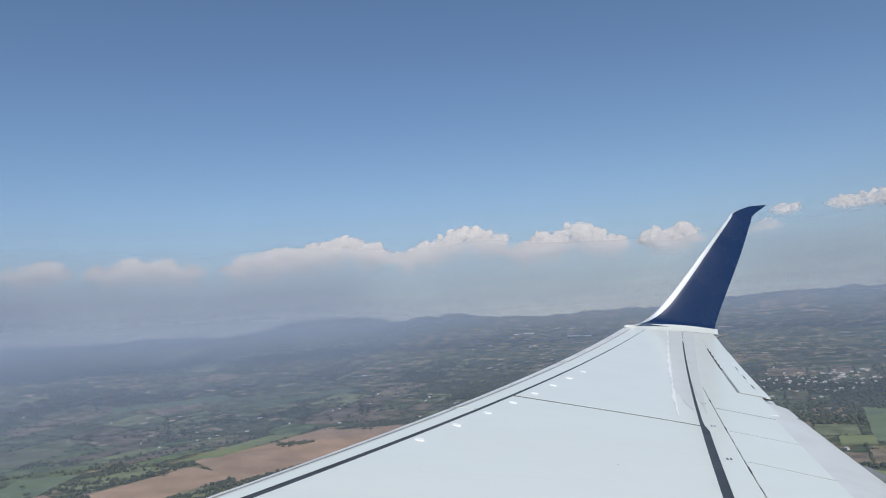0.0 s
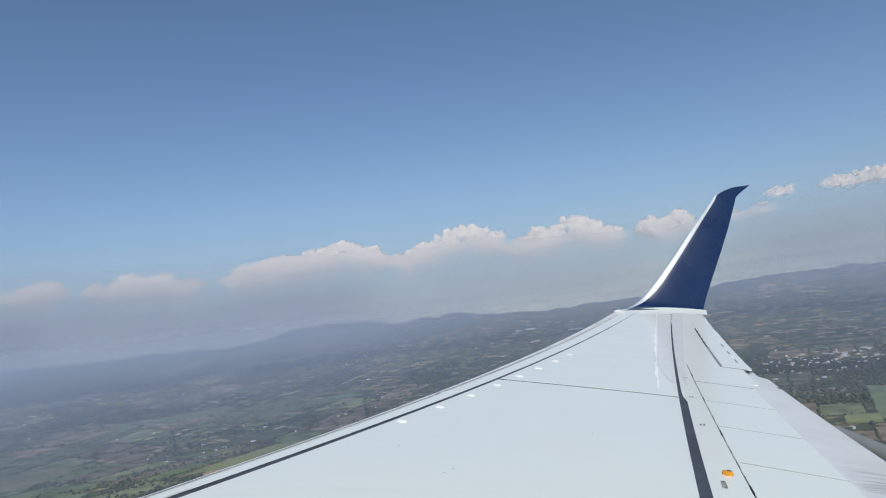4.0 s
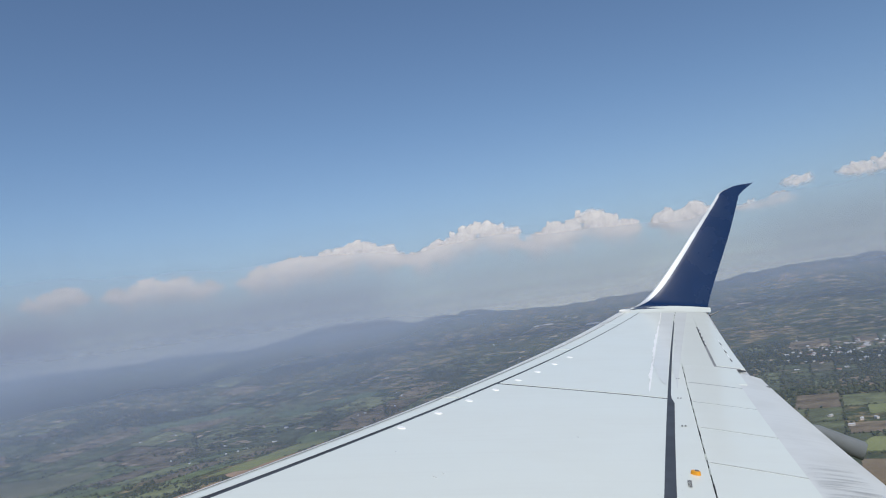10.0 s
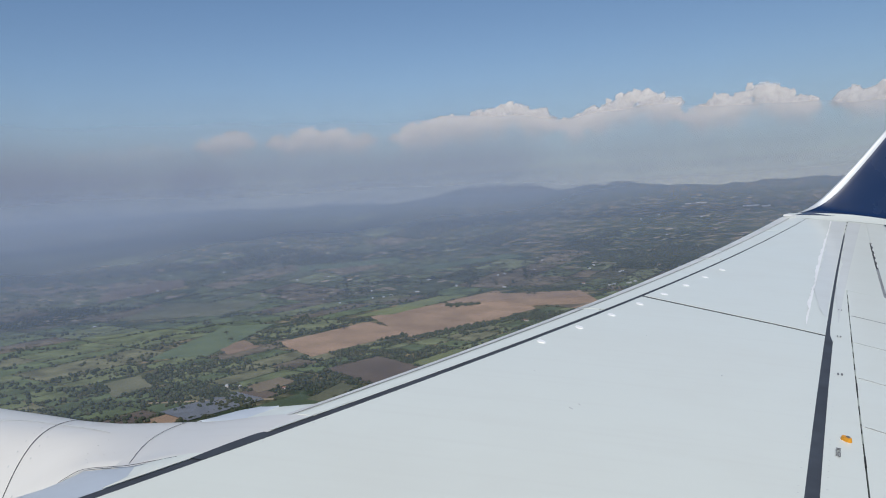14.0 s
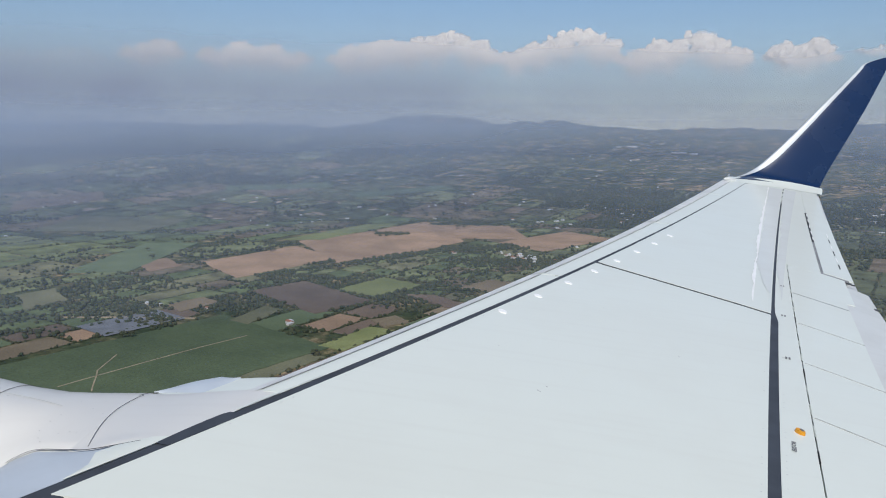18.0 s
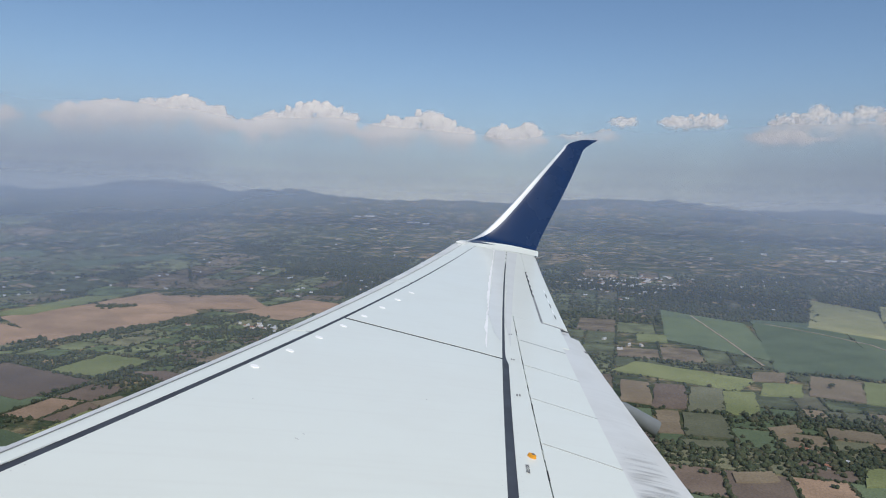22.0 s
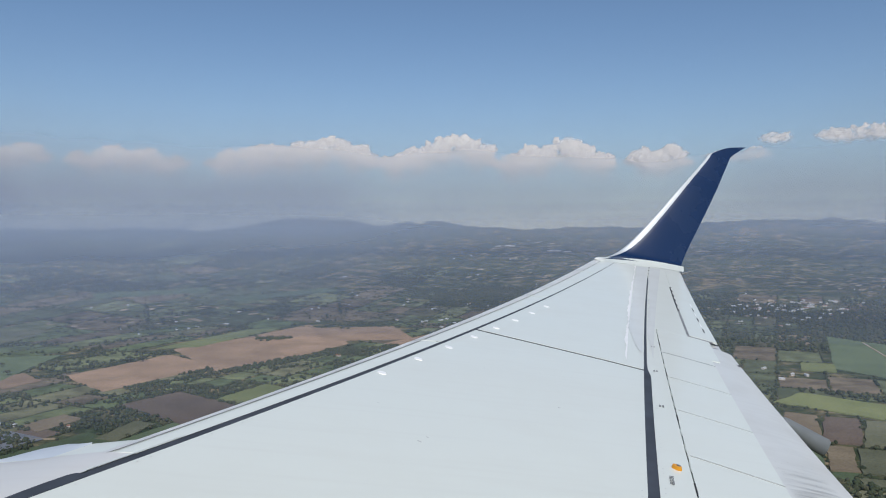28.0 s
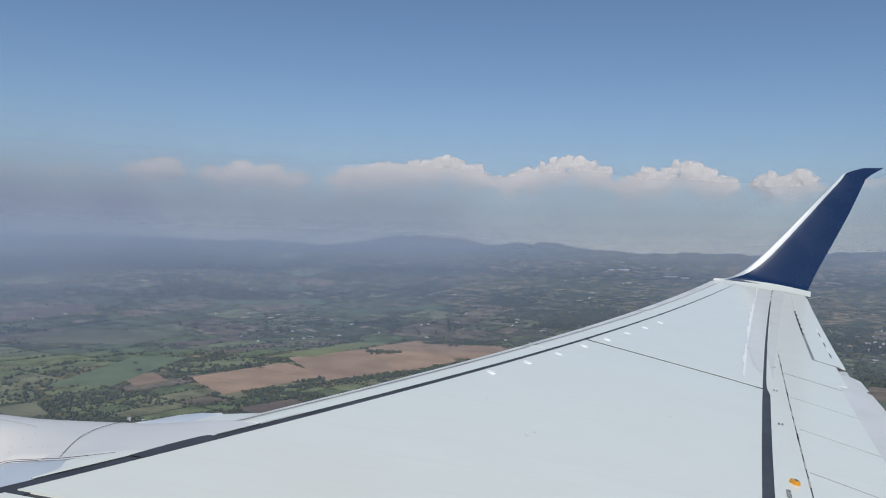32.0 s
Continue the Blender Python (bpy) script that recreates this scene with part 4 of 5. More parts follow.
def slab(name, mat, ys, left, right, thick, lift=0.0, nx=8, label="", parent=None, droop=0.0, skew=0.0):
    """A skin panel that follows the wing between two lines; skew slants its ends, in metres of span per metre of chord."""
    bm = bmesh.new()
    grid = []
    for y in ys:
        a = left(y)
        b = right(y - skew * (right(y) - a))
        row = []
        for i in range(nx + 1):
            u = i / nx
            x = a + (b - a) * u
            q = y - skew * (x - a)
            row.append(bm.verts.new((x, q, z_top(x, q) + lift - droop * u * u)))
        grid.append(row)
    n, m = len(ys), nx
    for j in range(n - 1):
        for i in range(m):
            f = bm.faces.new((grid[j][i], grid[j][i + 1], grid[j + 1][i + 1], grid[j + 1][i]))
            f.smooth = True
    side(bm, [grid[j][0] for j in range(n)], thick)
    side(bm, [grid[j][m] for j in range(n - 1, -1, -1)], thick)
    side(bm, grid[0][::-1], thick)
    side(bm, grid[n - 1], thick)
    return part(name, bm, mat, parent or aircraft, label)


def span(a, b, n):
    return [a + (b - a) * i / (n - 1) for i in range(n)]


def gap_w(y):
    return 0.066 if y < 6.55 else (0.066 - (y - 6.55) / 0.2 * 0.034 if y < 6.75 else 0.032 - 0.0016 * (y - 6.75))


def slat_w(y):
    return 0.075 - 0.0045 * y


Y_TIP = 14.75
# main box in two skins that meet at the chordwise joint


def box_skin(name, y_lo, y_hi, n):
    """A skin whose ends may run askew: y_lo and y_hi give the end at a share u of the chord."""
    bm = bmesh.new()
    nx = 14
    grid = []
    for j in range(n):
        row = []
        for i in range(nx + 1):
            u = i / nx
            y = y_lo(u) + (y_hi(u) - y_lo(u)) * j / (n - 1)
            a, b = x_slat(y) + slat_w(y), x_gap(y)
            x = a + (b - a) * u
            row.append(bm.verts.new((x, y, z_top(x, y))))
        grid.append(row)
    for j in range(n - 1):
        for i in range(nx):
            bm.faces.new((grid[j][i], grid[j][i + 1], grid[j + 1][i + 1], grid[j + 1][i])).smooth = True
    side(bm, grid[0][::-1], 0.03)
    side(bm, grid[-1], 0.03)
    side(bm, [r[0] for r in grid], 0.03)
    side(bm, [r[nx] for r in grid][::-1], 0.03)
    return part(name, bm, WHITE, aircraft)


def joint_at(u):
    return 7.63 + (6.68 - 7.63) * u


box_skin("wing_skin", lambda u: 2.62 - 0.10 * u, lambda u: joint_at(u) - 0.028, 26)
box_skin("wing_skin", lambda u: joint_at(u) + 0.028, lambda u: 14.42 + 0.03 * u, 30)
box_skin("wing_root_skin", lambda u: 0.5, lambda u: 2.580 - 0.10 * u, 6)
# dark sealed gaps seen between the skins
slab("joint_seal", RUBBER, span(0.5, 14.5, 85), lambda y: x_slat(y) - (0.05 if y > 3.5 else 0.001), lambda y: x_slat(y) + slat_w(y) + 0.05, 0.02, -0.004, 3)
slab("joint_seal", RUBBER, span(0.5, 14.4, 60), lambda y: x_gap(y) - 0.04, lambda y: x_gap(y) + gap_w(y) + 0.04, 0.02, -0.004, 3)
slab("joint_seal", LINE, span(2.45, 2.70, 4), lambda y: x_slat(y), x_gap, 0.02, -0.008, 10)
bmj = bmesh.new()
for k in range(16):
    u0, u1 = k / 16, (k + 1) / 16
    quad = []
    for u, s in ((u0, -0.045), (u1, -0.045), (u1, 0.045), (u0, 0.045)):
        y = joint_at(u) + s
        x = x_slat(y) + slat_w(y) + (x_gap(y) - x_slat(y) - slat_w(y)) * u
        quad.append(bmj.verts.new((x, y, z_top(x, y) - 0.005)))
    bmj.faces.new(quad)
part("joint_seal", bmj, LINE, aircraft)

# lower skin closes the wing
bml = bmesh.new()
rows = []
for y in span(0.5, Y_TIP, 24):
    c = x_te(y) - x_le(y)
    rows.append([bml.verts.new((x_le(y) + c * u, y, z_top(x_le(y) + c * u, y) - c * 0.115 * math.sqrt(u) * (1 - u) * 1.9 - 0.034)) for u in [i / 12 for i in range(13)]])
for j in range(len(rows) - 1):
    for i in range(12):
        bml.faces.new((rows[j][i], rows[j + 1][i], rows[j + 1][i + 1], rows[j][i + 1])).smooth = True
part("lower_skin", bml, GREYW, aircraft)


# leading-edge slats: a rounded nose from under the wing back to the dark joint
def slat(y0, y1):
    bm = bmesh.new()
    grid = []
    for y in span(y0, y1, 12):
        a, b = x_le(y), x_slat(y)
        c = x_te(y) - a
        row = []
        for i in range(11):
            u = i / 10
            x = a + (b - a) * u
            row.append((x, y, z_top(x, y)))
        nose = [(a - 0.004 * c + 0.03 * c * (1 - math.cos(t)), y, z_top(a, y) - 0.030 * c * math.sin(t)) for t in (1.5, 1.1, 0.7, 0.3)]
        grid.append([bm.verts.new(p) for p in nose + row])
    for j in range(len(grid) - 1):
        for i in range(len(grid[0]) - 1):
            bm.faces.new((grid[j][i], grid[j][i + 1], grid[j + 1][i + 1], grid[j + 1][i])).smooth = True
    for row in (grid[0], grid[-1]):
        for e in bm.faces.new(row).edges:
            e.smooth = False
    bmesh.ops.recalc_face_normals(bm, faces=bm.faces[:])
    ob = part("slat", bm, WHITE, aircraft, "white leading-edge slat with bare worn nose")
    # the bare nose strip
    bm = bmesh.new()
    prev = None
    for y in span(y0, y1, 12):
        a = x_le(y)
        w = x_slat(y) - a
        cur = [bm.verts.new((a + w * u, y, z_top(a + w * u, y) + 0.004)) for u in (0.02, 0.12, 0.24, 0.36)]
        if prev:
            for i in range(3):
                bm.faces.new((prev[i], prev[i + 1], cur[i + 1], cur[i])).smooth = True
        prev = cur
    part("nose_strip", bm, SLATM, ob, "bare metal nose strip")
    bm = bmesh.new()
    prev = None
    for y in span(y0 + 0.02, y1 - 0.02, 14):
        x = x_le(y) + 0.40 * (x_slat(y) - x_le(y))
        cur = [bm.verts.new((x + d, y, z_top(x + d, y) + h)) for d, h in ((-0.004, 0.003), (0, 0.005), (0.004, 0.003))]
        if prev:
            for i in range(2):
                bm.faces.new((prev[i], prev[i + 1], cur[i + 1], cur[i]))
        prev = cur
    part("skin_seam", bm, FINE, ob, "thin dark seam along slat")
    return ob


for y0, y1 in ((3.75, 6.9), (6.93, 10.1), (10.13, 12.9), (12.93, 14.45)):
    slat(y0, y1)

# behind the rear gap: fixed strip, spoilers, aileron, flap
def x_hinge(y):
    return 0.433 + 0.332 * y


def x_sp(y):
    return 1.04 + 0.3276 * y


def x_ail(y):
    return 0.806 + 0.335 * y


def x_flap(y):
    return 1.64 + 0.29 * y


slab("rear_skin", GREYW, span(0.5, 3.40, 5), lambda y: x_gap(y) + gap_w(y), x_sp, 0.03, nx=6)
slab("rear_skin", WHITE, span(3.42, 8.835, 24), lambda y: x_gap(y) + gap_w(y), lambda y: x_hinge(y) - 0.004, 0.03, nx=3)
spoiler_ends = (3.42, 4.52, 5.52, 6.54, 7.56)
for y0, y1 in zip(spoiler_ends, spoiler_ends[1:]):
    slab("spoiler", WHITE, span(y0 + 0.006, y1 - 0.006, 8), lambda y: x_hinge(y) + 0.004, x_sp, 0.025, 0.002, 6, "white spoiler panel hinged along its front", skew=0.75)
slab("joint_seal", LINE, span(3.42, 8.79, 24), lambda y: x_hinge(y) - 0.03, lambda y: x_hinge(y) + 0.03, 0.01, -0.02, 2)
for y in spoiler_ends[1:]:
    slab("joint_line", FINE, [y - 0.0035, y + 0.0035], lambda y: x_hinge(y) + 0.02, x_sp, 0.003, 0.003, 6, skew=0.75)
    slab("joint_seal", FINE, [y - 0.03, y + 0.03], x_hinge, x_sp, 0.01, -0.004, 4, skew=0.75)
# fixed skin from the outer spoiler to the tip, and the aileron let into it
slab("rear_skin", WHITE, span(7.5, Y_TIP, 20), lambda y: x_hinge(y) + 0.03, lambda y: max(x_hinge(y) + 0.06, x_te(y) - 0.12), 0.03, -0.004, nx=5)
slab("rear_skin", WHITE, span(7.567, 8.79, 6), lambda y: x_hinge(y) + 0.005, x_sp, 0.03, 0.0, 5, skew=0.75)
slab("rear_skin", WHITE, span(8.868, Y_TIP, 16), lambda y: x_gap(y) + gap_w(y), lambda y: x_ail(y) - 0.008, 0.03, nx=4, skew=0.75)
aileron = slab("aileron", WHITE, span(8.68, 12.43, 16), lambda y: x_ail(y) + 0.008, x_te, 0.02, 0.003, 5, "white aileron panel with dashed hinge line", skew=0.8)
slab("rear_skin", WHITE, span(12.46, Y_TIP, 8), lambda y: x_ail(y) - 0.004, lambda y: x_te(y) - 0.02, 0.03, nx=5, skew=0.8)
slab("joint_seal", LINE, span(10.35, 12.44, 10), lambda y: x_ail(y) - 0.022, lambda y: x_ail(y) + 0.022, 0.01, -0.002, 2)
slab("joint_seal", FINE, span(8.68, 10.36, 10), lambda y: x_ail(y) - 0.022, lambda y: x_ail(y) + 0.022, 0.01, -0.002, 2)
slab("joint_seal", LINE, [12.415, 12.475], x_ail, lambda y: x_te(y) - 0.01, 0.01, -0.002, 5, skew=0.8)
slab("joint_seal", FINE, [8.64, 8.70], lambda y: x_ail(y) - 0.02, lambda y: x_te(y) - 0.05, 0.01, -0.0035, 5, skew=0.8)
slab("joint_seal", LINE, [8.385, 8.405], lambda y: x_te(y) - 0.12, lambda y: x_te(y) - 0.02, 0.01, 0.004, 3, skew=0.8)
# small tab line near the edge of the aileron, in pale dashes
for k in range(6):
    y = 9.0 + 0.36 * k
    slab("tab_hinge_cover", PADM if k % 2 else LINE, [y, y + 0.22], lambda y: x_te(y) - 0.125, lambda y: x_te(y) - 0.112, 0.004, 0.007, 1, parent=aileron)
for k in range(5):
    y = 10.45 + 0.42 * k
    slab("hinge_cover", PADM, [y, y + 0.20], lambda y: x_ail(y) - 0.004, lambda y: x_ail(y) + 0.006, 0.004, 0.006, 1, parent=aileron)
slab("flap", FLAP, span(0.6, 8.22, 28), lambda y: x_sp(y) - 0.06, x_flap, 0.02, -0.007, 10, "weathered light grey flap trailing behind spoilers", droop=0.05)
slab("flap_end_gap", LINE, [7.64, 7.70], lambda y: x_flap(y) - 0.10, lambda y: x_flap(y) - 0.005, 0.006, -0.046, 2)

# soot smudge on the inner flap: thin streaks along the air flow, fading at its borders
def soot_material():
    m, n, l, s = material("soot_smudge")
    tc, mp, nz, at = n.new("ShaderNodeTexCoord"), n.new("ShaderNodeMapping"), n.new("ShaderNodeTexNoise"), n.new("ShaderNodeAttribute")
    mp.inputs["Scale"].default_value = (1.6, 15, 1)
    nz.inputs["Scale"].default_value, nz.inputs["Detail"].default_value = 1.0, 6
    at.attribute_name = "soot_share"
    l.new(tc.outputs["Object"], mp.inputs["Vector"])
    l.new(mp.outputs[0], nz.inputs["Vector"])
    r = ramp(n, [(0.45, (0.02,) * 3), (0.68, (0.75,) * 3)])
    l.new(nz.outputs["Fac"], r.inputs[0])
    mul = n.new("ShaderNodeMath")
    mul.operation = "MULTIPLY"
    l.new(r.outputs[0], mul.inputs[0])
    l.new(at.outputs["Fac"], mul.inputs[1])
    l.new(mul.outputs[0], s.inputs["Alpha"])
    s.inputs["Base Color"].default_value = (0.13, 0.125, 0.12, 1)
    s.inputs["Roughness"].default_value = 0.8
    return m


SOOT = soot_material()
bm = bmesh.new()
grid, share = [], []
for y in span(2.3, 4.7, 40):
    row = []
    edge = x_flap(y)
    for k in range(13):
        x = x_sp(y) - 0.02 + (edge - x_sp(y) - 0.02) * 0.85 * k / 12
        u = (x - x_sp(y) + 0.06) / (edge - x_sp(y) + 0.06)
        row.append(bm.verts.new((x, y, z_top(x, y) - 0.007 - 0.05 * u * u + 0.005)))
        share.append(math.sin(math.pi * (y - 2.3) / 2.4) * math.sin(math.pi * k / 12) ** 0.7)
    grid.append(row)
for a, c in zip(grid, grid[1:]):
    for k in range(12):
        bm.faces.new((a[k], a[k + 1], c[k + 1], c[k])).smooth = True
smudge = part("soot_smudge", bm, SOOT, aircraft, "dark soot smudge on inner flap")
smudge.data.attributes.new("soot_share", "FLOAT", "POINT").data.foreach_set("value", share)

# dashes of the hinge covers on the spoiler line
for k in range(15):
    y = 3.9 + 0.33 * k
    bm = bmesh.new()
    for dy, dx in ((0, -0.004), (0.16, -0.004), (0.16, 0.005), (0, 0.005)):
        x = x_hinge(y + dy) + dx
        bm.verts.new((x, y + dy, z_top(x, y + dy) + 0.004))
    bm.verts.ensure_lookup_table()
    f = bm.faces.new(bm.verts)
    bmesh.ops.solidify(bm, geom=[f], thickness=0.004)
    part("hinge_cover", bm, WHITE if k % 4 else LINE, aircraft)

# tip fairing
slab("tip_fairing", WHITE, span(14.46, 15.0, 5), lambda y: x_le(y) + 0.02, lambda y: x_gap(y) + 0.02, 0.06, 0.002, 8, "white wing tip fairing below winglet")

# ---- winglet ----
LEADM = plain("bare_leading_edge_metal", (0.47, 0.505, 0.545), 0.40, 0.1, 3.0, 0.1)
W_LE = ((4.40, 14.74, 0.955), (4.74, 15.02, 1.08), (5.10, 15.14, 1.36), (5.66, 15.30, 2.01), (6.27, 15.50, 2.78), (6.80, 15.72, 3.42), (6.97, 15.80, 3.62), (7.36, 15.86, 3.80))
W_TE = ((6.12, 14.76, 0.955), (6.22, 15.03, 1.05), (6.38, 15.14, 1.42), (6.68, 15.30, 2.03), (7.02, 15.50, 2.72), (7.33, 15.72, 3.40), (7.44, 15.80, 3.60), (7.80, 15.90, 3.88))


def winglet_piece(name, lo, hi, mat, label, parent, proud=0.0, nose=True):
    """A stretch of the winglet between two shares of the chord at each station."""
    bm = bmesh.new()
    stations = []
    fine = 4
    ks = [i / fine for i in range((len(W_LE) - 1) * fine + 1)]

    def station(k):
        i = min(int(k), len(W_LE) - 2)
        t = k - i
        p = [Vector(q) for q in (W_LE[max(i - 1, 0)], W_LE[i], W_LE[i + 1], W_LE[min(i + 2, len(W_LE) - 1)])]
        q = [Vector(r) for r in (W_TE[max(i - 1, 0)], W_TE[i], W_TE[i + 1], W_TE[min(i + 2, len(W_TE) - 1)])]

        def cat(a, b, c, d):
            return 0.5 * ((2 * b) + (c - a) * t + (2 * a - 5 * b + 4 * c - d) * t * t + (3 * b - 3 * c + d - a) * t ** 3)
        return cat(*p), cat(*q)

    for k in ks:
        a, b = station(k)
        a2, b2 = station(min(k + 0.2, len(W_LE) - 1.0001)) if k < len(W_LE) - 1.3 else (a, b)
        a1, _ = station(max(k - 0.2, 0))
        chord = b - a
        up = (a2 - a1)
        side = chord.cross(up)
        side = side.normalized() if side.length > 1e-6 else Vector((0, -1, 0))
        if side.z < 0 and k < 2 or side.y > 0 and k >= 2:
            side = -side
        t = min(1, (len(W_LE) - 1 - k) / 1.2)
        thick = (0.055 * chord.length) * (0.35 + 0.65 * t)
        s0, s1 = lo(k), hi(k)
        us = [s0 + (s1 - s0) * i / 9 for i in range(10)]
        half = [2.6 * (math.sqrt(max(u, 0)) * (1 - u)) * 0.5 * thick + 0.003 + proud for u in us]
        top = [a + chord * u + side * h for u, h in zip(us, half)]
        bot = [a + chord * u - side * h for u, h in zip(us, half)]
        stations.append([bm.verts.new(p) for p in top + bot[::-1]])
    for s, r in zip(stations, stations[1:]):
        n = len(s)
        for i in range(n):
            bm.faces.new((s[i], s[(i + 1) % n], r[(i + 1) % n], r[i])).smooth = True
        for i in (n // 2 - 1, n // 2):
            bm.edges.get((s[i], r[i])).smooth = False
    bm.faces.new(stations[0])
    bm.faces.new(stations[-1])
    bmesh.ops.recalc_face_normals(bm, faces=bm.faces[:])
    return part(name, bm, mat, parent, label)


def blue_from(k):
    return max(0.004, min(0.02 + 0.05 * k, 0.155 - 0.008 * k, 0.11 * (6.6 - k)))


winglet = winglet_piece("winglet", lambda k: 0.0, lambda k: 1.0, BLUE, "tall dark blue winglet with swept tip", aircraft)
winglet_piece("leading_edge", lambda k: 0.0, lambda k: blue_from(k), LEADM, "bright bare leading edge", winglet, 0.004)
# white skirt at its foot
bm = bmesh.new()
prev = None
for i in range(9):
    u = i / 8
    cur = [bm.verts.new((x, y, z)) for x, y, z in (
        (4.18 + 1.86 * u, 14.46, z_top(4.18 + 1.86 * u, 14.46) + 0.004),
        (4.34 + 1.80 * u, 14.70, 0.955 + 0.030 * math.sin(math.pi * u)),
        (4.52 + 1.68 * u, 14.86, 1.010 + 0.045 * math.sin(math.pi * u)))]
    if prev:
        for j in range(2):
            bm.faces.new((prev[j], cur[j], cur[j + 1], prev[j + 1])).smooth = True
    prev = cur
part("winglet_foot", bm, WHITE, winglet, "white curved foot of winglet")
# position lamp at the front of the tip
bm = bmesh.new()
bmesh.ops.create_uvsphere(bm, u_segments=16, v_segments=8, radius=1)
bmesh.ops.transform(bm, matrix=pose(4.36, 14.55, 0.93, 0, 0, 27) @ Matrix.Diagonal((0.16, 0.05, 0.045, 1)), verts=bm.verts)
part("tip_lamp", bm, SLATM, aircraft, "clear lamp cover at wing tip")
bm = bmesh.new()
bmesh.ops.create_cone(bm, segments=8, radius1=0.02, radius2=0.008, depth=0.28, cap_ends=True)
bmesh.ops.transform(bm, matrix=pose(6.30, 14.9, 0.90, 0, 70, 15), verts=bm.verts)
part("static_wick", bm, INK, aircraft, "black static wick")

# worn bands of paint beside the rear gap, with ragged borders
rndb = random.Random(8)


def ragged_band(name, y0, y1, near, far, mat, label):
    bm = bmesh.new()
    prev = None
    wob = 0.0
    for y in span(y0, y1, 90):
        wob = 0.75 * wob + rndb.uniform(-0.012, 0.012)
        c = far(y)
        a = c + (near(y) + wob - c) * min(1.0, (y - y0) / 1.2 + 0.02) ** 0.6
        cur = [bm.verts.new((a + (c - a) * t, y, z_top(a + (c - a) * t, y) + 0.0035)) for t in (0, 0.5, 1)]
        if prev:
            for k in range(2):
                bm.faces.new((prev[k], prev[k + 1], cur[k + 1], cur[k])).smooth = True
        prev = cur
    return part(name, bm, mat, aircraft, label)


ragged_band("worn_band", 7.4, 14.3, lambda y: x_gap(y) - 0.165 - 0.01 * (y - 7.4), lambda y: x_gap(y) - 0.012, WORN, "dulled paint band along joint")
ragged_band("bright_wear_line", 7.0, 14.3, lambda y: x_gap(y) - 0.20 - 0.012 * (y - 7.4), lambda y: x_gap(y) - 0.172 - 0.012 * (y - 7.4), PADM, "bright ragged wear line")
ragged_band("worn_band", 7.2, 14.3, lambda y: x_gap(y) + gap_w(y) + 0.012, lambda y: x_gap(y) + gap_w(y) + 0.05 + 0.022 * (y - 6.5), WORN, "dulled paint band along joint")

# ---- small fittings on the upper skin ----
def pad(x, y, rx, ry, mat, name, label, h=0.006, turn=28):
    bm = bmesh.new()
    bmesh.ops.create_cone(bm, segments=20, radius1=1, radius2=0.86, depth=1, cap_ends=True)
    bmesh.ops.transform(bm, matrix=pose(x, y, z_top(x, y) + h * 0.5, math.degrees(math.atan(0.10018 + 0.008 * y)), 0, 0) @ pose(0, 0, 0, 0, 0, turn) @ Matrix.Diagonal((rx, ry, h, 1)), verts=bm.verts)
    return part(name, bm, mat, aircraft, label)


for k in range(8):
    y = 5.65 + 0.535 * k
    pad(0.075 + 0.5525 * (y - 5.65), y, 0.030, 0.050, PADM, "access_cover", "oval bright white access cover")
pad(1.762, 4.26, 0.022, 0.034, ORANGE, "tie_down_ring", "orange half-round tie-down fitting", 0.02)
pad(1.768, 4.255, 0.008, 0.015, INK, "tie_down_eye", "", 0.026)


def lettering(text, x, y, size, turn):
    cu = bpy.data.curves.new("stencil", "FONT")
    cu.body, cu.size, cu.extrude = text, size, 0.001
    cu.align_x = "CENTER"
    ob = new("stencil", cu)
    dep = bpy.context.evaluated_depsgraph_get()
    me = bpy.data.meshes.new_from_object(ob.evaluated_get(dep))
    bpy.data.objects.remove(ob)
    me.materials.clear()
    me.materials.append(INK)
    ob = new("stencil", me)
    ob.parent = aircraft
    ex = Vector((math.cos(radians(turn)), math.sin(radians(turn)), math.sin(radians(turn)) * (0.10018 + 0.008 * y))).normalized()
    ez = Vector((0, -(0.10018 + 0.008 * y), 1)).normalized()
    ey = ez.cross(ex)
    ob.matrix_local = Matrix.Translation((x, y, z_top(x, y) + 0.005)) @ Matrix((ex, ey, ez)).transposed().to_4x4()
    return tagged(ob, "small black stencilled words on wing")


def stencil_bars(x, y, n):
    for k in range(n):
        bm = bmesh.new()
        bmesh.ops.create_cube(bm, size=1)
        bmesh.ops.transform(bm, matrix=pose(x + 0.025 * k, y, z_top(x + 0.025 * k, y) + 0.003, 6.5, 0, -19) @ Matrix.Diagonal((0.012, 0.055, 0.002, 1)), verts=bm.verts)
        part("stencil_bar", bm, INK, aircraft)


lettering("NO STEP", 1.640, 4.06, 0.034, -109)
for y in (5.56, 6.69, 7.76):
    stencil_bars(x_gap(y) + gap_w(y) + 0.055, y, 2)

# row of fasteners along skins
FAST = plain("fastener_heads", (0.52, 0.54, 0.54), 0.5)
bmf = bmesh.new()
rndf = random.Random(5)
for y in span(3.2, 14.2, 150):
    for x in (x_slat(y) + slat_w(y) + 0.03, x_gap(y) - 0.03, x_gap(y) + gap_w(y) + 0.03):
        if rndf.random() < 0.3:
            z = z_top(x, y) + 0.0015
            vs = [bmf.verts.new((x + 0.005 * math.cos(t), y + 0.005 * math.sin(t), z)) for t in (0, 1.05, 2.1, 3.14, 4.19, 5.24)]
            bmf.faces.new(vs)
tagged(part("fastener_heads", bmf, FAST, aircraft), kind="stuff")

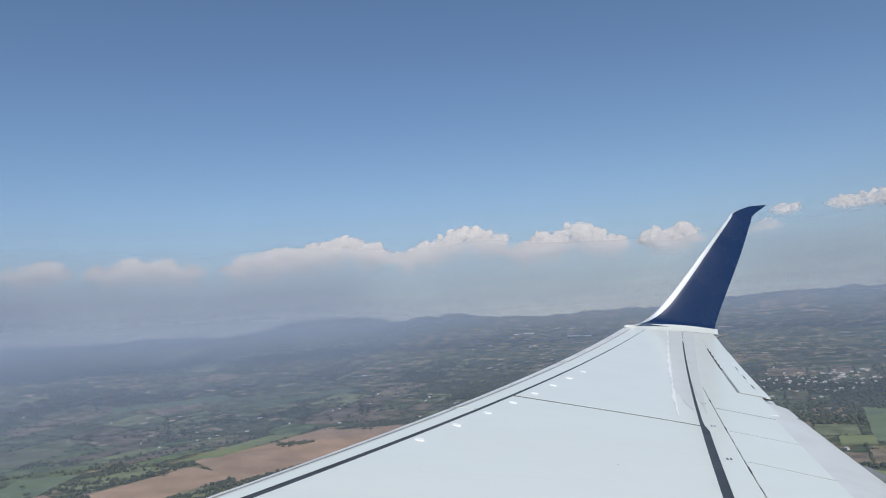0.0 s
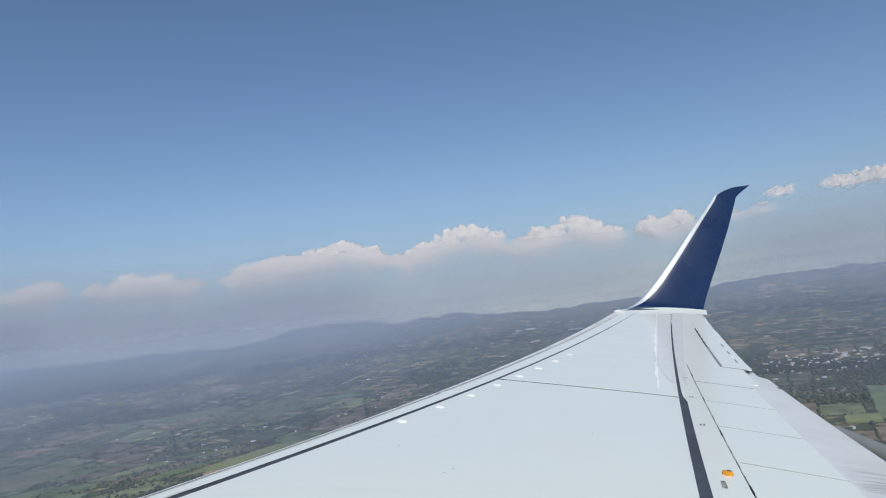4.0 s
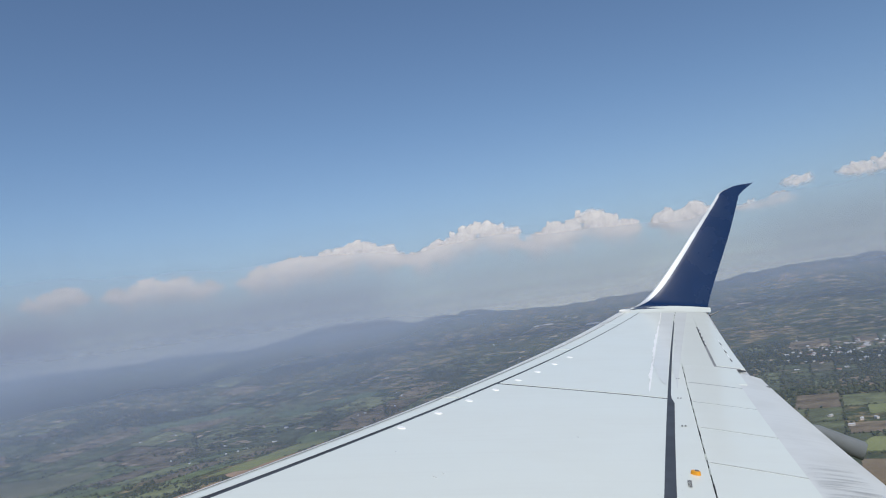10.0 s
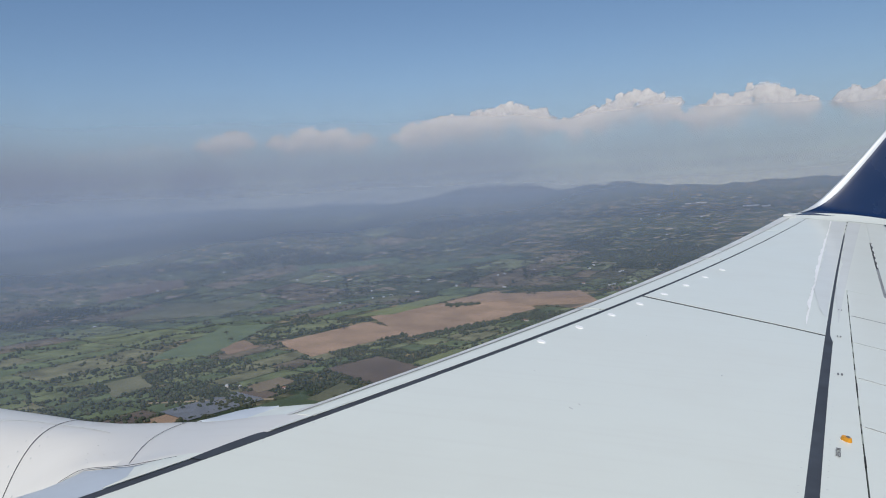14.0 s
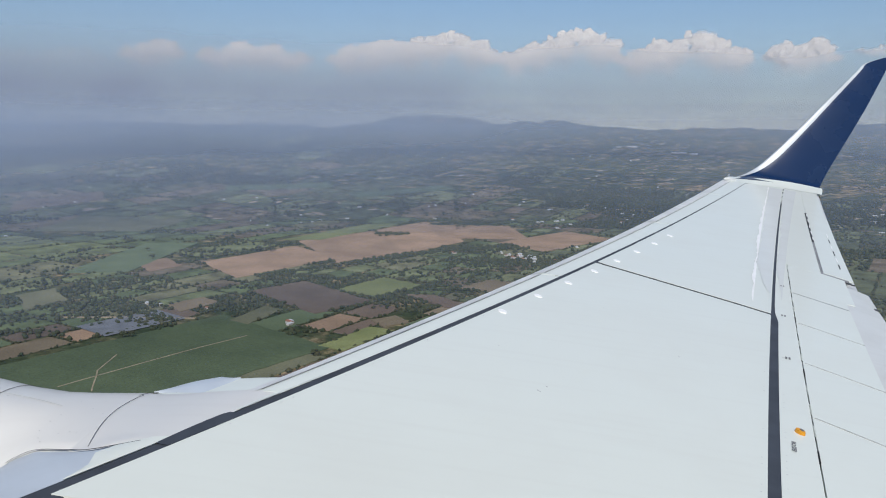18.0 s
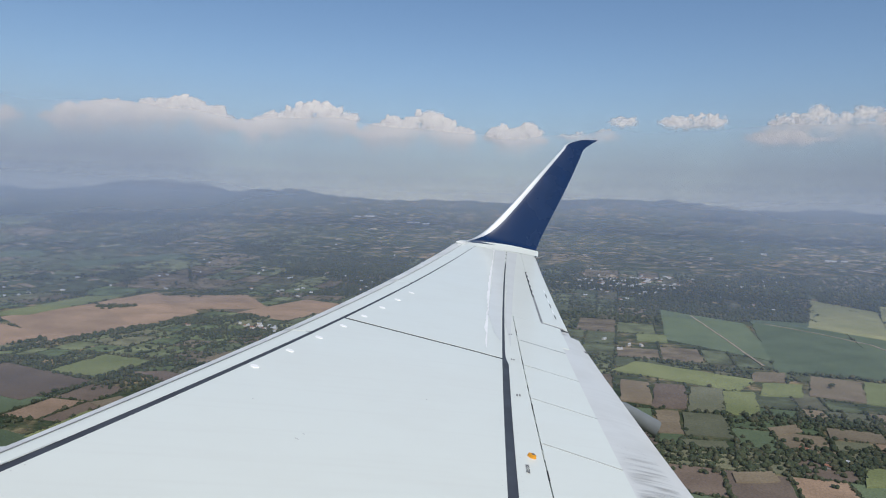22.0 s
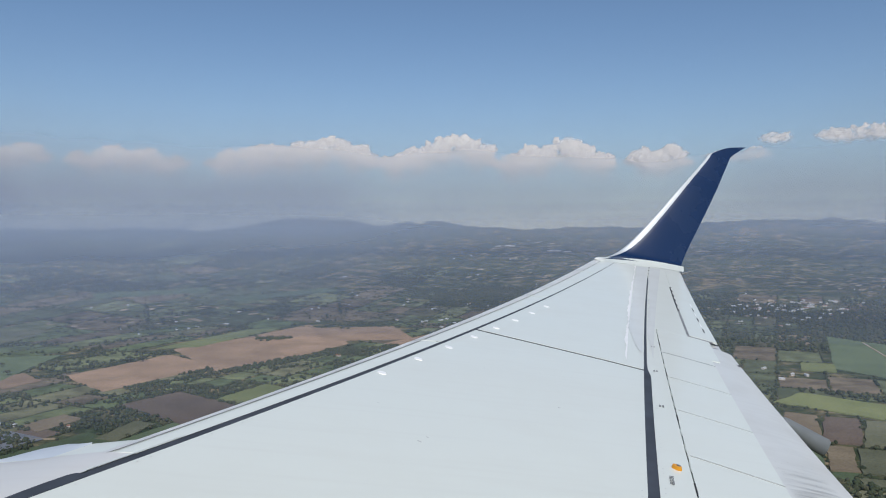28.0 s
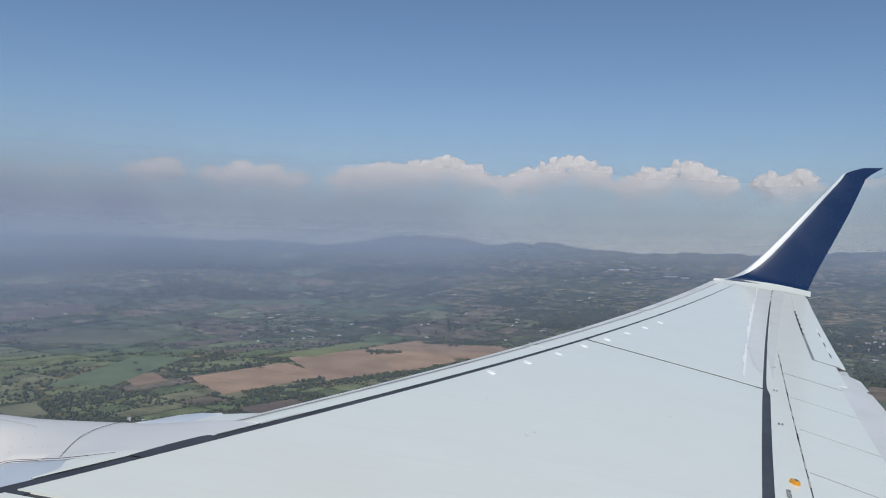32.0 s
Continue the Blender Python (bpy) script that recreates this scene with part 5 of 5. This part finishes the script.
# small scuffs in the paint
for x, y, r in ((0.28, 4.25, 0.010), (0.33, 4.33, 0.006), (0.05, 4.9, 0.005), (0.9, 6.1, 0.005), (1.3, 5.2, 0.006)):
    pad(x, y, r * 0.4, r * 1.8, FAST, "scuff_mark", "small grey scuff in paint", 0.002, 40)

# ---- flap track fairings under the trailing edge ----
def flap_fairing(x0, x1, yc, z_end, slope, deep, wide):
    """A narrow keel that droops behind the flap and ends in a blunt, upright tail; slope is the fall of its back."""
    bm = bmesh.new()
    prev = None
    for i in range(15):
        u = i / 14
        x = x0 + (x1 - x0) * u
        top = z_end + slope * (x1 - x) - 0.5 * max(0, x1 - 0.42 - x)
        d, w = deep * (0.6 + 0.4 * u), wide * (0.55 + 0.45 * math.sin(math.pi * (0.15 + 0.6 * u)))
        lean = 0.04 * u
        ring = [bm.verts.new(p) for p in ((x, yc - 0.35 * w, top), (x, yc + 0.35 * w, top), (x, yc + 0.9 * w, top - 0.12 * d), (x - lean * 0.5, yc + w, top - 0.5 * d), (x - lean, yc + 0.6 * w, top - 0.93 * d),
                                          (x - lean, yc, top - d), (x - lean, yc - 0.6 * w, top - 0.93 * d), (x - lean * 0.5, yc - w, top - 0.5 * d), (x, yc - 0.9 * w, top - 0.12 * d))]
        if prev:
            for k in range(9):
                bm.faces.new((prev[k], prev[(k + 1) % 9], ring[(k + 1) % 9], ring[k])).smooth = True
        prev = ring
    for e in bm.faces.new(prev).edges:
        e.smooth = False
    bmesh.ops.recalc_face_normals(bm, faces=bm.faces[:])
    part("flap_track_fairing", bm, FAIRM, aircraft, "dark grey blunt-ended fairing under flap")


flap_fairing(2.5, 3.80, 6.0, -0.885, 0.378, 0.145, 0.05)
flap_fairing(1.3, 2.9, 2.6, -1.30, 0.30, 0.20, 0.08)

# ---- engine and its pylon ----
# stations along the engine: x, inner lip y z, outer shoulder y z
ENGINE = ((-5.6, 3.36, -1.938, 4.41, -1.408), (-4.6, 3.28, -1.768, 4.41, -1.298), (-3.3, 3.22, -1.668, 4.22, -1.238), (-2.73, 3.19, -1.588, 3.98, -1.175), (-2.45, 3.16, -1.488, 3.85, -1.143),
          (-2.19, 3.13, -1.308, 3.77, -1.112), (-2.06, 3.12, -1.208, 3.78, -1.100), (-1.95, 3.09, -1.143, 3.80, -1.090), (-1.77, 3.025, -1.088, 3.84, -1.074), (-1.60, 3.00, -1.073, 3.90, -1.060))


def engine_station(x):
    """Lip and shoulder at x, eased between the stations."""
    x = min(max(x, ENGINE[0][0]), ENGINE[-1][0])
    for a, c in zip(ENGINE, ENGINE[1:]):
        if x <= c[0]:
            t = (x - a[0]) / (c[0] - a[0])
            return [p + (q - p) * t for p, q in zip(a[1:], c[1:])]


def engine_z(x, y):
    """Height of the nacelle and fairing: steep by the inner lip, a low crest, then falling away outboard."""
    yl, zl, yt, zt = engine_station(x)
    yc, zc = yt - 0.22, zt + 0.034
    if y < yc:
        return zc - (zc - zl) * min(1.0, (yc - y) / (yc - yl)) ** 2.7
    return zc - (y - yc) ** 2 / 1.42


def engine_shell(name, xs, mat, parent, label):
    bm = bmesh.new()
    prev = None
    for x in xs:
        yl, zl, yt, zt = engine_station(x)
        pts = [(yl + 0.10, zl - 0.9), (yl + 0.01, zl - 0.45), (yl - 0.015, zl - 0.08)]
        top = [yl + (yt - 0.22 - yl) * (1 - (1 - k / 12) ** 1.7) for k in range(13)] + [yt - 0.22 + 0.07 * k for k in range(1, 10)]
        pts += [(y, engine_z(x, y)) for y in top]
        pts += [(pts[-1][0] + 0.25, pts[-1][1] - 0.4), (pts[-1][0] + 0.25, pts[-1][1] - 1.0)]
        cur = [bm.verts.new((x, y, z)) for y, z in pts]
        if prev:
            for k in range(len(cur) - 1):
                bm.faces.new((prev[k], prev[k + 1], cur[k + 1], cur[k])).smooth = True
        prev = cur
    return part(name, bm, mat, parent, label)


def ribbon(name, points, width, mat, parent, label=""):
    """A thin raised line through points of the surface."""
    bm = bmesh.new()
    prev = None
    for k, p in enumerate(points):
        a, c = Vector(points[max(k - 1, 0)]), Vector(points[min(k + 1, len(points) - 1)])
        s = (c - a).cross(Vector((0, 0, 1))).normalized() * width * 0.5
        p = Vector(p)
        cur = [bm.verts.new(p - s), bm.verts.new(p + Vector((0, 0, 0.002))), bm.verts.new(p + s)]
        if prev:
            bm.faces.new((prev[0], prev[1], cur[1], cur[0]))
            bm.faces.new((prev[1], prev[2], cur[2], cur[1]))
        prev = cur
    return part(name, bm, mat, parent, label)


nacelle = engine_shell("engine_nacelle", span(-5.6, -2.45, 26), NACELLE, aircraft, "white rounded engine nacelle below wing")
# intake lip closes the front
bm = bmesh.new()
prev = None
for x, r in ((-5.55, 0.98), (-5.75, 0.96), (-5.88, 0.88), (-5.75, 0.80), (-5.2, 0.76)):
    ring = [bm.verts.new((x, 3.94 + r * math.cos(t), -2.44 + r * math.sin(t))) for t in [2 * math.pi * k / 40 for k in range(40)]]
    if prev:
        for k in range(40):
            bm.faces.new((prev[k], prev[(k + 1) % 40], ring[(k + 1) % 40], ring[k])).smooth = True
    prev = ring
part("intake_lip", bm, SLATM, nacelle, "bare metal intake lip")


def x_seam(y):
    return -1.69 - 0.085 * math.sin(math.pi * min(1, max(0, (y - 3.0) / 0.95)))


pylon = engine_shell("pylon_fairing", span(-2.45, -1.76, 16), NACELLE, aircraft, "white smooth fairing joining engine to wing")
# rear piece: from the fairing back to the dark joint
bm = bmesh.new()
prev = None
for y in span(3.005, 3.76, 20):
    x0, x1 = -1.765, min(x_slat(y) - 0.004, -1.67 + (y - 3.0) * 1.7)
    z1 = z_top(x1, y) - 0.002
    cur = []
    for k in range(8):
        t = k / 7
        e = t * t * (3 - 2 * t)
        cur.append(bm.verts.new((x0 + (x1 - x0) * t, y, engine_z(x0 + 0.3 * t * (x1 - x0), y) * (1 - e) + z1 * e + 0.001)))
    if prev:
        for k in range(7):
            bm.faces.new((prev[k], cur[k], cur[k + 1], prev[k + 1])).smooth = True
    prev = cur
bmesh.ops.recalc_face_normals(bm, faces=bm.faces[:])
part("rear_fairing", bm, NACELLE, pylon, "white rear piece of fairing")


def along(points, n):
    """n places spread evenly over the legs of a line."""
    out = []
    for k in range(n):
        f = k / (n - 1) * (len(points) - 1)
        i = min(int(f), len(points) - 2)
        out.append(Vector(points[i]).lerp(Vector(points[i + 1]), f - i))
    return out


def patch(name, line_a, line_b, mat, label, swell):
    """A curved panel between two lines, swelling upwards between them."""
    bm = bmesh.new()
    a, b = along(line_a, 13), along(line_b, 13)
    grid = [[bm.verts.new(p.lerp(q, k / 6) + Vector((0, 0, swell * math.sin(math.pi * k / 6)))) for k in range(7)] for p, q in zip(a, b)]
    for r, t in zip(grid, grid[1:]):
        for k in range(6):
            if (r[k].co - r[k + 1].co).length > 1e-5 or (t[k].co - t[k + 1].co).length > 1e-5:
                bm.faces.new((r[k], r[k + 1], t[k + 1], t[k])).smooth = True
    bmesh.ops.remove_doubles(bm, verts=bm.verts[:], dist=1e-5)
    bmesh.ops.recalc_face_normals(bm, faces=bm.faces[:])
    return part(name, bm, mat, pylon, label)


def by_joint(y, ahead=0.004, up=0.002):
    return (x_slat(y) - ahead, y, z_top(x_slat(y), y) + up)


# slat root: white skin up to a blunt swollen nose, with its blue-grey end before it
root_front = ((-1.774, 3.85, -1.076), (-1.64, 3.83, -1.048), (-1.494, 3.80, -1.018), (-1.43, 3.92, -1.0), (-1.374, 4.03, -0.985), (-1.28, 4.04, -0.968), (-1.13, 4.02, -0.944))
patch("slat_root_piece", root_front, [by_joint(y) for y in (3.50, 3.58, 3.66, 3.76, 3.86, 3.95, 4.03)], WHITE, "white root piece of slat", 0.006)
patch("slat_end_panel", root_front[:5], ((-1.774, 3.85, -1.077), (-1.676, 3.96, -1.048), (-1.594, 4.0, -1.022), (-1.494, 4.06, -1.002), (-1.374, 4.032, -0.985)), BLUEMETAL, "blue-grey end panel of slat", 0.008)
# white corner between the blue-grey panel and the dark joint
patch("slat_corner", [by_joint(y, 0.001, 0.001) for y in (2.72, 2.83, 2.97, 3.16)], ((-1.625, 2.722, -1.070), (-1.60, 2.86, -1.058), (-1.625, 2.96, -1.050), (-1.54, 3.12, -1.034)), WHITE, "white corner of inner slat", 0.004)
# joints and lip
SEAM = plain("fine_dark_seam", (0.10, 0.10, 0.105), 0.7)
ribbon("cowl_joint", [(-2.45, y, engine_z(-2.45, y) + 0.003) for y in span(3.17, 4.26, 40)], 0.0045, LINE, nacelle, "dark joint between cowls")
ribbon("fairing_joint", [(x_seam(y), y, engine_z(min(x_seam(y), -1.70), y) + 0.004) for y in span(3.03, 3.68, 26)], 0.0028, SEAM, pylon)
ribbon("fairing_joint", [(-1.77 + 0.008 * k, 3.66 + 0.04 * k, engine_z(-1.765, 3.66 + 0.04 * k) + 0.006) for k in range(5)], 0.0035, LINE, pylon)
ribbon("cowl_seam", [(x, min(3.47 + (-2.1 - x) * 0.4, 3.72), engine_z(x, min(3.47 + (-2.1 - x) * 0.4, 3.72)) + 0.002) for x in span(-4.5, -2.05, 40)], 0.006, FAST, nacelle)
LIP = ((-1.50, 3.10, -1.030), (-1.67, 3.005, -1.062), (-1.77, 3.022, -1.086), (-1.95, 3.087, -1.140), (-2.06, 3.117, -1.205), (-2.10, 3.12, -1.238))
lip = []
for k in range(len(LIP) - 1):
    p = [Vector(LIP[min(max(k + d, 0), len(LIP) - 1)]) for d in (-1, 0, 1, 2)]
    for t in (0, 0.2, 0.4, 0.6, 0.8):
        lip.append(tuple(0.5 * (2 * p[1] + (p[2] - p[0]) * t + (2 * p[0] - 5 * p[1] + 4 * p[2] - p[3]) * t * t + (3 * p[1] - 3 * p[2] + p[3] - p[0]) * t ** 3)))
ribbon("lip_seal", [(x, y - 0.003, z + 0.003) for x, y, z in lip], 0.008, LINE, pylon, "dark seal along fairing edge")
# blue-grey leading edge inboard of the engine, from the lip down to the dark joint
bm = bmesh.new()
front = LIP[:5] + ((-2.3, 3.125, -1.39), (-2.7, 3.0, -1.62), (-3.1, 2.5, -1.75), (-3.2, 1.6, -1.8), (-3.4, 0.5, -1.9))
prev = None
for k in range(len(front) * 3 - 2):
    i, t = min(k // 3, len(front) - 2), k / 3 - min(k // 3, len(front) - 2)
    a = [p + (q - p) * t for p, q in zip(front[i], front[i + 1])]
    ends = (3.09, 2.97, 2.87, 2.75, 2.62, 2.42, 2.1, 1.6, 1.0, 0.5)
    y = ends[i] + (ends[i + 1] - ends[i]) * t
    c = (x_slat(y) - 0.003, y, z_top(x_slat(y), y) - 0.004)
    cur = []
    for s in range(7):
        u = s / 6
        p = [q + (w - q) * u for q, w in zip(c, a)]
        lift = 0.35 * (c[2] - a[2]) * math.sin(math.pi * u) * 0.8
        cur.append(bm.verts.new((p[0], p[1], p[2] + lift - 0.006 * u)))
    if prev:
        for s in range(6):
            bm.faces.new((prev[s], prev[s + 1], cur[s + 1], cur[s])).smooth = True
    prev = cur
part("inner_slat", bm, BLUEMETAL, aircraft, "blue-grey inboard leading edge panel")
# broader dark filler where the fairing meets the joint
bm = bmesh.new()
prev = None
for y in span(3.08, 3.46, 14):
    w = 0.02 * math.sin(math.pi * min(1, (y - 3.08) / 0.30) * 0.5) * (1 if y < 3.44 else 0.5)
    cur = [bm.verts.new((x_slat(y) - w, y, z_top(x_slat(y), y) + 0.003)), bm.verts.new((x_slat(y) + slat_w(y) - 0.002, y, z_top(x_slat(y) + slat_w(y), y) + 0.001))]
    if prev:
        bm.faces.new((prev[0], prev[1], cur[1], cur[0]))
    prev = cur
part("joint_filler", bm, RUBBER, pylon, "dark rubber filler")
# small fasteners on the cowl and fairing
rndr = random.Random(14)
bm = bmesh.new()
for y in span(3.20, 3.86, 12):
    for x in (-2.51, -2.39):
        if rndr.random() < 0.75:
            z = engine_z(x, y) + 0.0015
            n = (engine_z(x, y + 0.01) - engine_z(x, y - 0.01)) / 0.02
            bm.faces.new([bm.verts.new((x + 0.0045 * math.cos(t), y + 0.0045 * math.sin(t), z + n * 0.0045 * math.sin(t))) for t in (0, 0.8, 1.6, 2.4, 3.1, 3.9, 4.7, 5.5)])
for k in range(14):
    x, y = rndr.uniform(-2.05, -1.78), rndr.uniform(3.14, 3.61)
    z = engine_z(x, y) + 0.0015
    bm.faces.new([bm.verts.new((x + 0.0035 * math.cos(t), y + 0.0035 * math.sin(t), z)) for t in (0, 0.8, 1.6, 2.4, 3.1, 3.9, 4.7, 5.5)])
tagged(part("cowl_fasteners", bm, FAST, nacelle), kind="stuff")

# ---- fuselage side with the window opening in front of the seat ----
bm = bmesh.new()
R, YC, ZC, N = 1.9, -1.30, -0.25, 40
xs = [-7 + 0.5 * i for i in range(29)]
cols = []
for x in xs:
    cols.append([bm.verts.new((x, YC + R * math.cos(2 * math.pi * k / N), ZC + R * math.sin(2 * math.pi * k / N))) for k in range(N)])
for i in range(len(xs) - 1):
    for k in range(N):
        ang = 2 * math.pi * (k + 0.5) / N
        if math.cos(ang) > 0 and abs(ZC + R * math.sin(ang)) < 0.95 and -2.6 < xs[i] < 2.2:
            continue
        bm.faces.new((cols[i][k], cols[i + 1][k], cols[i + 1][(k + 1) % N], cols[i][(k + 1) % N])).smooth = True
part("fuselage", bm, CABIN, aircraft, "white fuselage side with window opening")
